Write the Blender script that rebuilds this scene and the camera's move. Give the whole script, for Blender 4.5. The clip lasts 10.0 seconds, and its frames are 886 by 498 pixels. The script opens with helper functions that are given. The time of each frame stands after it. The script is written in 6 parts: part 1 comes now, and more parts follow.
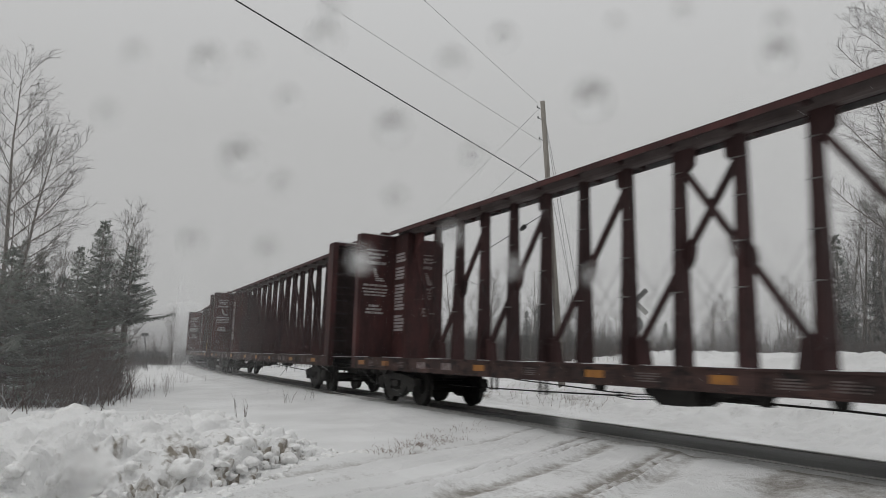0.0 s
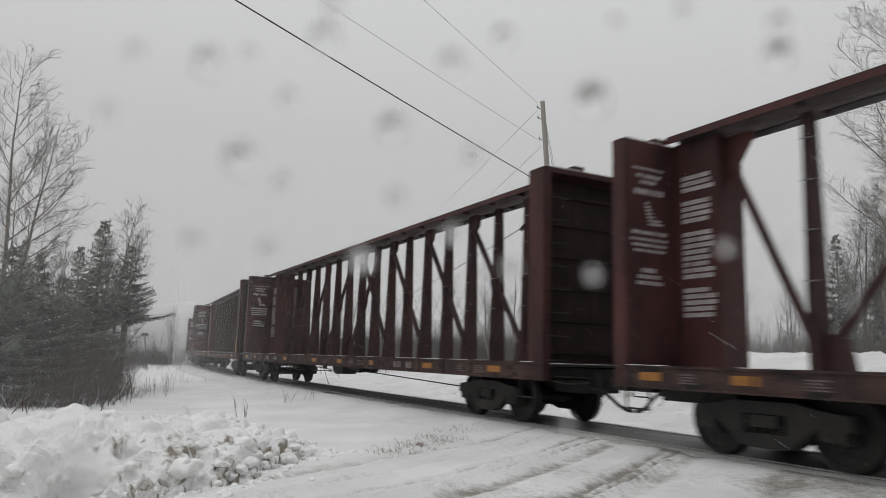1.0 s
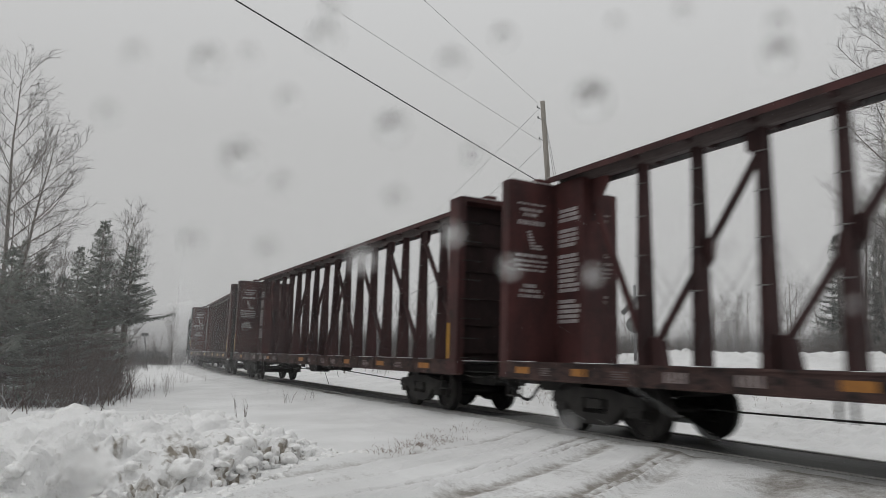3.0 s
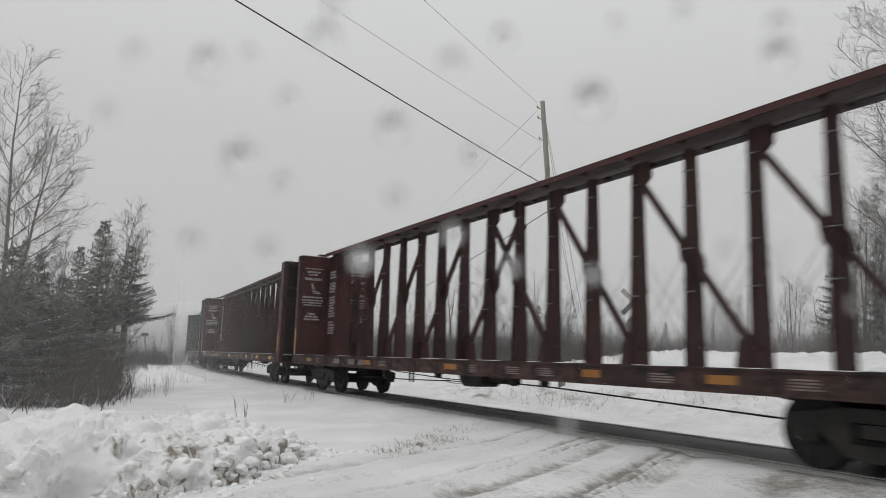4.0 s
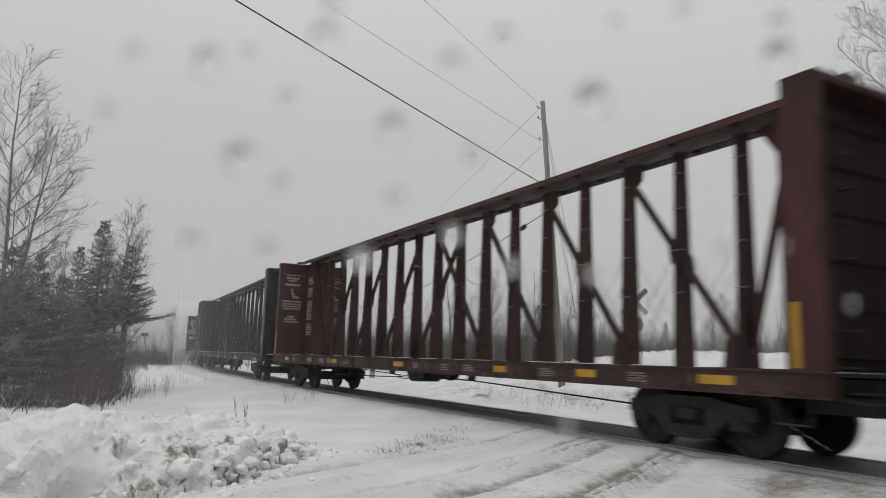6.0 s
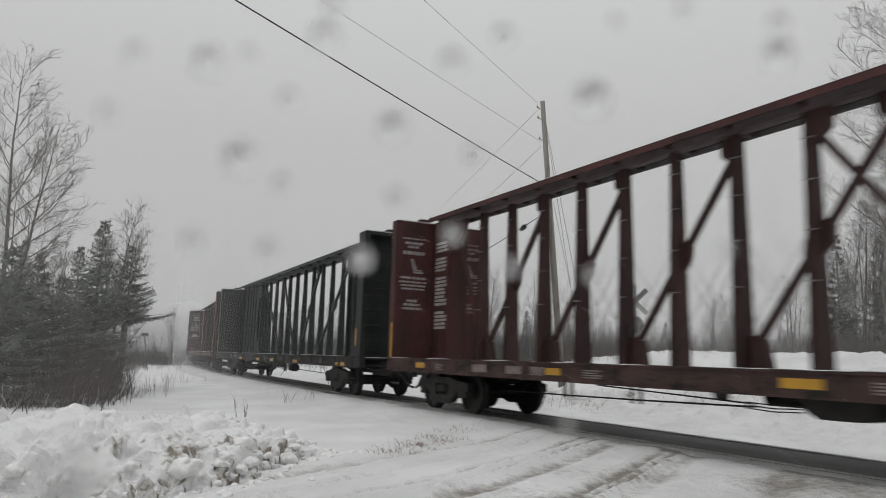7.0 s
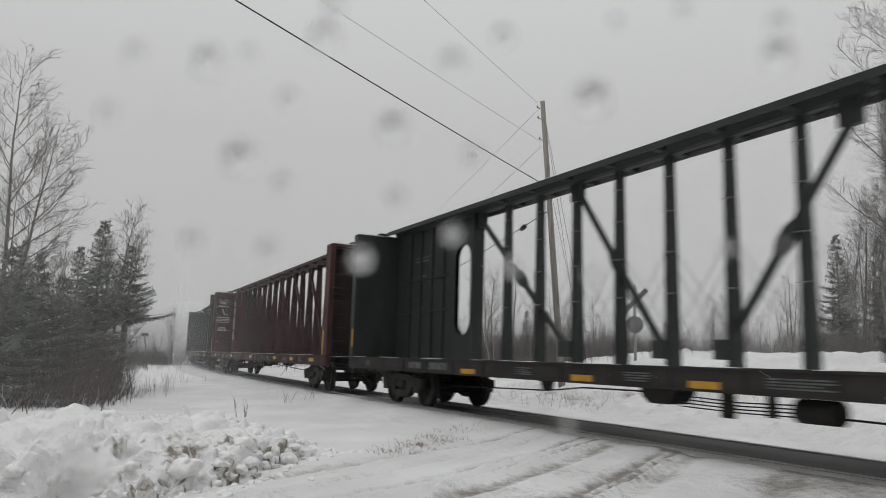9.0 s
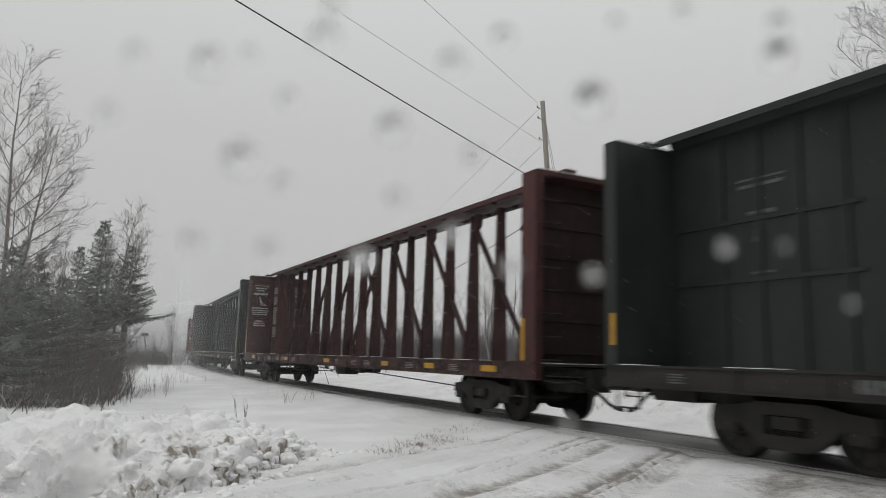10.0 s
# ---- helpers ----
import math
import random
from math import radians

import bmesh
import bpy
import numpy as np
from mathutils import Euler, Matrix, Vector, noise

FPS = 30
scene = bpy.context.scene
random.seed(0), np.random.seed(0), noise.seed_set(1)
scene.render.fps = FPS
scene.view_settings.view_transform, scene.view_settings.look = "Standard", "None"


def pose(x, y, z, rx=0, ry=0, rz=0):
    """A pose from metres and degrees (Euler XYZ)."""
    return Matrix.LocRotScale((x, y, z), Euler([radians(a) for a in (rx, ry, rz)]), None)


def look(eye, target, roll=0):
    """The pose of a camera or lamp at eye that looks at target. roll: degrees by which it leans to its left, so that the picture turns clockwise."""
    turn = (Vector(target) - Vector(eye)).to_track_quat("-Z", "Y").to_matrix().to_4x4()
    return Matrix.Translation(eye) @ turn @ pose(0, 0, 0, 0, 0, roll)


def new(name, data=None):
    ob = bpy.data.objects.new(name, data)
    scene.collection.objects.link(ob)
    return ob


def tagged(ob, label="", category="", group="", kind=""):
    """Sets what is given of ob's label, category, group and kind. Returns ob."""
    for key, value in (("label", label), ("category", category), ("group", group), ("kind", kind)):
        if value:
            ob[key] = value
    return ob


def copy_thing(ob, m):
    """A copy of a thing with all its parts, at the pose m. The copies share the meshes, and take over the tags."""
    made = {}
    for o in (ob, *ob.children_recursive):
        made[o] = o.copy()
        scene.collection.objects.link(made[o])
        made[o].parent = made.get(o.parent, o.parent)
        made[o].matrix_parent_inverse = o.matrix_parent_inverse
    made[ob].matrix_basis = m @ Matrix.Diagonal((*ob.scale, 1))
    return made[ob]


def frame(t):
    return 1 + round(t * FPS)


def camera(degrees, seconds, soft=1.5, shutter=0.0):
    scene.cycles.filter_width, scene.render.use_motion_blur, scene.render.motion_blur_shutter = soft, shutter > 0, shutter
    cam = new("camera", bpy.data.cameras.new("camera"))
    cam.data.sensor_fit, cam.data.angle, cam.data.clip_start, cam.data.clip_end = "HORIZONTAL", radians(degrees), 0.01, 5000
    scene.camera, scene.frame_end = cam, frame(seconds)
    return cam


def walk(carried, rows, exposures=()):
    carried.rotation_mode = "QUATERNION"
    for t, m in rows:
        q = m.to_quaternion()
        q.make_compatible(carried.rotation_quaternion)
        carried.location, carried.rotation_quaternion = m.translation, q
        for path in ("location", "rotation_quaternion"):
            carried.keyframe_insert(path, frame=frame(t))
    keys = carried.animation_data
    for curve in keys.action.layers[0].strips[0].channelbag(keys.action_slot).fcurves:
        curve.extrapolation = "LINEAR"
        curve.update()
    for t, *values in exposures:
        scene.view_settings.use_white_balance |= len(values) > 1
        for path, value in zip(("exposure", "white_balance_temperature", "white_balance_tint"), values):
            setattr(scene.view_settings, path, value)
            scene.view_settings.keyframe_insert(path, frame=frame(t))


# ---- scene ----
# ---- camera ----
EYE = (0.0, -8.984, 1.179)
YAW, PITCH, ROLL = radians(61.379), radians(8.813), 1.654
AIM = (EYE[0] - math.sin(YAW) * math.cos(PITCH), EYE[1] + math.cos(YAW) * math.cos(PITCH), EYE[2] + math.sin(PITCH))
cam = camera(64.37, 10.0, soft=0.9, shutter=0.42)
cam.data.dof.use_dof, cam.data.dof.focus_distance, cam.data.dof.aperture_fstop = True, 30.0, 13.0
walk(cam, [(0, look(EYE, AIM, ROLL)), (10, look(EYE, AIM, ROLL))],
     exposures=[(0, -0.14), (0.5, -0.04), (1.0, 0.03), (1.5, 0.13), (2.0, 0.0), (2.5, -0.1), (3.2, 0.0), (4.0, 0.09), (4.5, -0.13), (5.0, -0.05), (5.5, 0.0), (6.2, 0.0), (7.0, -0.03), (7.5, -0.08), (8.0, 0.08), (8.5, 0.27), (9.0, -0.02), (9.5, -0.14), (10, 0.05)])

# ---- light: a bright, even snow sky ----
world = bpy.data.worlds.new("overcast")
scene.world = world
world.use_nodes = True
wn, wl = world.node_tree.nodes, world.node_tree.links
wn.clear()
sky = wn.new("ShaderNodeTexSky")
sky.sky_type = "NISHITA"
sky.sun_disc = False
sky.sun_elevation, sky.sun_rotation = radians(50), radians(200)
sky.dust_density = 6
grey = wn.new("ShaderNodeHueSaturation")
grey.inputs["Saturation"].default_value = 0.10
wl.new(sky.outputs[0], grey.inputs["Color"])
coord = wn.new("ShaderNodeTexCoord")
split = wn.new("ShaderNodeSeparateXYZ")
wl.new(coord.outputs["Generated"], split.inputs[0])
ramp = wn.new("ShaderNodeValToRGB")
ramp.color_ramp.elements[0].position = 0.0
ramp.color_ramp.elements[0].color = (0.535, 0.538, 0.537, 1)
ramp.color_ramp.elements[1].position = 1.0
ramp.color_ramp.elements[1].color = (0.97, 0.985, 1.0, 1)
mid = ramp.color_ramp.elements.new(0.3)
mid.color = (0.598, 0.600, 0.597, 1)
wl.new(split.outputs["Z"], ramp.inputs[0])
gain = wn.new("ShaderNodeVectorMath")
gain.operation = "SCALE"
gain.inputs["Scale"].default_value = 9.0
wl.new(ramp.outputs[0], gain.inputs[0])
mixw = wn.new("ShaderNodeMix")
mixw.data_type = "RGBA"
mixw.inputs["Factor"].default_value = 0.93
wl.new(grey.outputs[0], mixw.inputs["A"])
wl.new(gain.outputs[0], mixw.inputs["B"])
back = wn.new("ShaderNodeBackground")
back.inputs["Strength"].default_value = 0.1
wl.new(mixw.outputs["Result"], back.inputs["Color"])
wout = wn.new("ShaderNodeOutputWorld")
wl.new(back.outputs[0], wout.inputs[0])
sun_data = bpy.data.lights.new("sun", "SUN")
sun_data.energy, sun_data.angle, sun_data.color = 0.4, radians(40), (1.0, 0.98, 0.95)
sun = new("sun", sun_data)
sun.matrix_world = look((0, 0, 60), (8, 14, 0))


# ---- materials ----
def material(name, low, high, rough=0.8, metal=0.0, scale=3.0, fine=40.0, bump=0.15, far=0.35, stretch=(1, 1, 1), spots=None, spot_at=0.62, vary=0.0, spec=0.5, glow_through=0.0):
    """A surface that varies between two colours at two scales, with fine relief; spots: a third colour in patches."""
    m = bpy.data.materials.new(name)
    m.use_nodes = True
    n, l = m.node_tree.nodes, m.node_tree.links
    b = n["Principled BSDF"]
    b.inputs["Roughness"].default_value = rough
    b.inputs["Metallic"].default_value = metal
    b.inputs["Specular IOR Level"].default_value = spec
    tc = n.new("ShaderNodeTexCoord")
    mp = n.new("ShaderNodeMapping")
    mp.inputs["Scale"].default_value = stretch
    l.new(tc.outputs["Object"], mp.inputs["Vector"])
    info = n.new("ShaderNodeObjectInfo")
    off = n.new("ShaderNodeVectorMath")
    off.operation = "ADD"
    sh = n.new("ShaderNodeMath")
    sh.operation = "MULTIPLY"
    sh.inputs[1].default_value = 37.0
    l.new(info.outputs["Random"], sh.inputs[0])
    l.new(mp.outputs[0], off.inputs[0])
    l.new(sh.outputs[0], off.inputs[1])
    big = n.new("ShaderNodeTexNoise")
    big.inputs["Scale"].default_value = scale
    big.inputs["Detail"].default_value = 5
    big.inputs["Roughness"].default_value = 0.62
    l.new(off.outputs[0], big.inputs["Vector"])
    small = n.new("ShaderNodeTexNoise")
    small.inputs["Scale"].default_value = fine
    small.inputs["Detail"].default_value = 3
    l.new(off.outputs[0], small.inputs["Vector"])
    add = n.new("ShaderNodeMath")
    add.operation = "MULTIPLY_ADD"
    add.inputs[1].default_value = far
    l.new(small.outputs["Fac"], add.inputs[0])
    l.new(big.outputs["Fac"], add.inputs[2])
    rp = n.new("ShaderNodeValToRGB")
    e = rp.color_ramp.elements
    e[0].position, e[0].color = 0.45, (*low, 1)
    e[1].position, e[1].color = 0.85, (*high, 1)
    l.new(add.outputs[0], rp.inputs[0])
    out = rp.outputs[0]
    if spots:
        sp = n.new("ShaderNodeTexNoise")
        sp.inputs["Scale"].default_value = scale * 2.3
        sp.inputs["Detail"].default_value = 6
        sp.inputs["Roughness"].default_value = 0.7
        l.new(off.outputs[0], sp.inputs["Vector"])
        st = n.new("ShaderNodeMapRange")
        st.inputs["From Min"].default_value, st.inputs["From Max"].default_value = spot_at, spot_at + 0.1
        l.new(sp.outputs["Fac"], st.inputs["Value"])
        mx = n.new("ShaderNodeMix")
        mx.data_type = "RGBA"
        mx.inputs["B"].default_value = (*spots, 1)
        l.new(st.outputs[0], mx.inputs["Factor"])
        l.new(out, mx.inputs["A"])
        out = mx.outputs["Result"]
    if vary:
        hs = n.new("ShaderNodeHueSaturation")
        mr = n.new("ShaderNodeMapRange")
        mr.inputs["To Min"].default_value, mr.inputs["To Max"].default_value = 1 - vary, 1 + vary
        l.new(info.outputs["Random"], mr.inputs["Value"])
        l.new(mr.outputs[0], hs.inputs["Value"])
        l.new(out, hs.inputs["Color"])
        out = hs.outputs[0]
    l.new(out, b.inputs["Base Color"])
    if bump:
        bp = n.new("ShaderNodeBump")
        bp.inputs["Strength"].default_value = bump
        bp.inputs["Distance"].default_value = 0.02
        l.new(add.outputs[0], bp.inputs["Height"])
        l.new(bp.outputs[0], b.inputs["Normal"])
    if glow_through:
        tr = n.new("ShaderNodeBsdfTranslucent")
        mix = n.new("ShaderNodeMixShader")
        mix.inputs[0].default_value = glow_through
        l.new(out, tr.inputs["Color"])
        l.new(b.outputs[0], mix.inputs[1])
        l.new(tr.outputs[0], mix.inputs[2])
        l.new(mix.outputs[0], n["Material Output"].inputs["Surface"])
    return m


RED = material("oxide_red_paint", (0.0246, 0.0122, 0.0122), (0.078, 0.0272, 0.0260), 0.6, 0, 1.6, 30, 0.12, stretch=(1, 1, 0.35), spots=(0.026, 0.015, 0.013), spot_at=0.58, vary=0.12, spec=0.25)
GREEN = material("dark_green_paint", (0.0152, 0.0180, 0.0167), (0.0285, 0.0332, 0.0303), 0.5, 0, 1.1, 30, 0.08, stretch=(1, 1, 0.35), spots=(0.024, 0.022, 0.02), vary=0.1, spec=0.25)
BLACKSTEEL = material("grimy_black_steel", (0.016, 0.0152, 0.015), (0.038, 0.0352, 0.033), 0.8, 0.0, 3, 60, 0.2, spec=0.3)
# darker copy of the oxide red for the truss; its chord lips keep RED
DARKRED = material("darker_red_paint", (0.0265, 0.0158, 0.0158), (0.055, 0.0272, 0.0266), 0.65, 0, 1.1, 30, 0.08, stretch=(1, 1, 0.35), spots=(0.02, 0.013, 0.012), spot_at=0.58, vary=0.1, spec=0.20)
RUSTSILL = material("rusty_brown_sill", (0.026, 0.0175, 0.0165), (0.080, 0.045, 0.040), 0.7, 0, 2.6, 40, 0.25, stretch=(0.55, 1, 1), spots=(0.016, 0.0135, 0.013), spot_at=0.50, spec=0.25)
# darker tone for the end sheets, their ribs and the chord's underside
DARKPANEL = material("dark_panel", (0.0185, 0.0135, 0.0132), (0.0370, 0.0235, 0.0228), 0.7, 0, 2, 40, 0.1, stretch=(1, 1, 0.3), spec=0.10)
TREAD = material("worn_wheel_steel", (0.015, 0.0138, 0.0138), (0.038, 0.035, 0.033), 0.6, 0.3, 6, 60, 0.1, spec=0.30)
RAILTOP = material("rail_steel", (0.26, 0.25, 0.24), (0.46, 0.45, 0.44), 0.5, 0.0, 3, 50, 0.1)
YELLOW = material("yellow_reflector", (0.36, 0.18, 0.010), (0.50, 0.27, 0.016), 0.4, 0, 4, 60, 0.05, spots=(0.2, 0.12, 0.04), spot_at=0.66)
DULLYELLOW = material("dirty_amber_reflector", (0.22, 0.085, 0.012), (0.36, 0.15, 0.02), 0.5, 0, 4, 60, 0.05, spots=(0.12, 0.06, 0.03), spot_at=0.6)
WHITE = material("worn_white_stencil", (0.22, 0.20, 0.20), (0.38, 0.355, 0.35), 0.7, 0, 5, 60, 0.05, spots=(0.13, 0.07, 0.07), spot_at=0.55)
FADED = material("faded_white_stencil", (0.13, 0.10, 0.10), (0.26, 0.22, 0.21), 0.7, 0, 5, 60, 0.05, spots=(0.09, 0.05, 0.05), spot_at=0.52)
SNOW = material("fresh_snow", (0.80, 0.81, 0.82), (0.88, 0.885, 0.89), 0.75, 0, 0.9, 25, 0.25)
BALLAST = material("wet_ballast", (0.12, 0.118, 0.115), (0.30, 0.297, 0.292), 0.8, 0, 3, 45, 0.9, spots=(0.5, 0.5, 0.5), spot_at=0.58)
ASPHALT = material("wet_asphalt", (0.085, 0.085, 0.082), (0.15, 0.149, 0.145), 0.55, 0, 2.5, 120, 0.4, stretch=(0.3, 1, 1), spots=(0.26, 0.257, 0.25), spot_at=0.60)
SLUSH = material("dirty_slush", (0.22, 0.215, 0.205), (0.48, 0.475, 0.465), 0.6, 0, 1.5, 30, 0.4, far=0.6, spots=(0.62, 0.62, 0.615), spot_at=0.58)
DARKSILL = material("grimy_dark_sill", (0.013, 0.012, 0.0118), (0.034, 0.030, 0.028), 0.7, 0, 2.2, 40, 0.25, stretch=(0.55, 1, 1), spots=(0.062, 0.045, 0.04), spot_at=0.64, spec=0.25)
GRIMYSTENCIL = material("grimy_stencil", (0.07, 0.055, 0.053), (0.15, 0.122, 0.117), 0.7, 0, 5, 60, 0.05, spots=(0.05, 0.034, 0.032), spot_at=0.52)
DIMSTENCIL = material("dim_stencil", (0.06, 0.064, 0.062), (0.12, 0.128, 0.124), 0.7, 0, 5, 60, 0.05, spots=(0.03, 0.034, 0.032), spot_at=0.52)
POLE = material("weathered_pole_wood", (0.16, 0.145, 0.125), (0.33, 0.31, 0.28), 0.85, 0, 6, 60, 0.5, stretch=(3, 3, 0.15))
WIRE = material("black_cable", (0.014, 0.014, 0.015), (0.03, 0.03, 0.03), 0.6, 0, 3, 30, 0)
GALV = material("dull_galvanised_steel", (0.20, 0.205, 0.21), (0.34, 0.345, 0.35), 0.45, 0.6, 5, 60, 0.05)
SIGNWHITE = material("dirty_white_sign_board", (0.30, 0.30, 0.29), (0.48, 0.48, 0.46), 0.6, 0, 5, 60, 0.05)
SIGNBACK = material("grey_sign_back", (0.10, 0.10, 0.10), (0.18, 0.18, 0.18), 0.6, 0, 5, 60, 0.05)
BARK = material("grey_brown_bark", (0.1187, 0.1063, 0.0963), (0.2750, 0.2500, 0.2313), 0.9, 0, 5, 40, 0.5, stretch=(2, 2, 0.4), spots=(0.5, 0.5, 0.5), spot_at=0.66, spec=0.20)
TWIG = material("bare_twigs", (0.11, 0.10, 0.094), (0.22, 0.205, 0.195), 0.9, 0, 4, 30, 0, spots=(0.5, 0.5, 0.5), spot_at=0.62, spec=0.10, glow_through=0.3)
NEEDLE = material("rime_dusted_spruce_needles", (0.155, 0.172, 0.150), (0.28, 0.298, 0.27), 0.8, 0, 3, 40, 0.2, vary=0.12, spots=(0.5, 0.51, 0.51), spot_at=0.58, spec=0.20, glow_through=0.25)
FROST = material("snow_on_boughs", (0.60, 0.61, 0.615), (0.80, 0.81, 0.815), 0.8, 0, 3, 30, 0.2, glow_through=0.35)
BRUSH = material("red_brown_brush", (0.11, 0.085, 0.077), (0.24, 0.195, 0.178), 0.9, 0, 3, 30, 0, spots=(0.6, 0.6, 0.6), spot_at=0.58, spec=0.10, glow_through=0.4)
STRAW = material("dead_brown_grass", (0.14, 0.100, 0.078), (0.28, 0.215, 0.175), 0.9, 0, 4, 30, 0)
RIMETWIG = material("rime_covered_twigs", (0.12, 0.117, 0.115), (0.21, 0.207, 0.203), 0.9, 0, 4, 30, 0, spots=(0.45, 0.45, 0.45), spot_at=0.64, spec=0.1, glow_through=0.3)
# pale grey painted in for light on the inner face of the chord lips
LITLIP = material("lit_lip_grey", (0.09, 0.085, 0.085), (0.22, 0.215, 0.215), 0.8, 0, 3, 30, 0.2)
CLODSNOW = material("hard_snow_clod", (0.72, 0.715, 0.70), (0.88, 0.88, 0.875), 0.8, 0, 1.5, 6, 0.1, spots=(0.50, 0.47, 0.43), spot_at=0.60)
EYESTEEL = material("rubbed_eye_steel", (0.10, 0.09, 0.088), (0.20, 0.19, 0.185), 0.6, 0.2, 5, 40, 0.05)
# box beam on the red cars: greyer and paler than the truss
CHORDBOX = material("grey_brown_chord_box", (0.040, 0.030, 0.029), (0.10, 0.080, 0.077), 0.7, 0, 2.5, 30, 0.1, stretch=(0.4, 1, 1), spec=0.2)
RUBBER = material("black_rubber", (0.012, 0.012, 0.012), (0.03, 0.03, 0.03), 0.7, 0, 5, 30, 0.1, spec=0.30)


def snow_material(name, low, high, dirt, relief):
    """Snow, darkened by grit, slush and painted shade where the grit of the mesh says so."""
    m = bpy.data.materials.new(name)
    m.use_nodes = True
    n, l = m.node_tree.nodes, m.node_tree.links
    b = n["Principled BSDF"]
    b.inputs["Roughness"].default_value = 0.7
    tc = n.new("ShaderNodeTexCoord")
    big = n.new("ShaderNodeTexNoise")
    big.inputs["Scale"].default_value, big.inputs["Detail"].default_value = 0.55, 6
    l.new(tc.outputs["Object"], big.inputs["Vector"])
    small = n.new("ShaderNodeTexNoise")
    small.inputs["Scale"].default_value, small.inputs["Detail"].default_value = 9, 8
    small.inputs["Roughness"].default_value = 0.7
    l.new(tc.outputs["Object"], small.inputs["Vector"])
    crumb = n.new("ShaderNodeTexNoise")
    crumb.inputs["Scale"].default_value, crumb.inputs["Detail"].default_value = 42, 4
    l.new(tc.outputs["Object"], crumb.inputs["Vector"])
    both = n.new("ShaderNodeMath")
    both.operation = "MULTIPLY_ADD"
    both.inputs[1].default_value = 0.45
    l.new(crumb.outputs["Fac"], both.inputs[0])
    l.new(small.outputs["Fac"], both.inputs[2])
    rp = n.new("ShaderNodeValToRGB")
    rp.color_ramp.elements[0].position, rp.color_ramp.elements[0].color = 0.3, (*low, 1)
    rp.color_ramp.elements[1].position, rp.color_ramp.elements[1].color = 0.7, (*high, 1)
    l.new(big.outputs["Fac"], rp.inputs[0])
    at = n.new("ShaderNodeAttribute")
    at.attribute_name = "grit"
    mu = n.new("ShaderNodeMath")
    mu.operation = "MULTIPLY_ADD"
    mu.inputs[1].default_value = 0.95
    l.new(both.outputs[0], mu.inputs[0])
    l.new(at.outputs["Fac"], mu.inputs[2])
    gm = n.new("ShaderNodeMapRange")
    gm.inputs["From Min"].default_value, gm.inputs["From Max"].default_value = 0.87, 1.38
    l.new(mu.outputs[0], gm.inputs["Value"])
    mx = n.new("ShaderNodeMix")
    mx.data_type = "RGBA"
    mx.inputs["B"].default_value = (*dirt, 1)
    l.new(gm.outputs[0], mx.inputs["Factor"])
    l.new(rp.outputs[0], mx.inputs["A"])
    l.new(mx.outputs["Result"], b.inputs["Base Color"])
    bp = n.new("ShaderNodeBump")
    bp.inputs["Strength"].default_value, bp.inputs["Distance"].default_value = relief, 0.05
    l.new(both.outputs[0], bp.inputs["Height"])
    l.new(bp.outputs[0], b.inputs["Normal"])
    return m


GROUND = snow_material("snowy_ground", (0.64, 0.64, 0.635), (0.79, 0.792, 0.79), (0.24, 0.22, 0.195), 0.6)
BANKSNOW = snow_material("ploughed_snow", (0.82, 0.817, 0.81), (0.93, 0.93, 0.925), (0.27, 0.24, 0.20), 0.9)


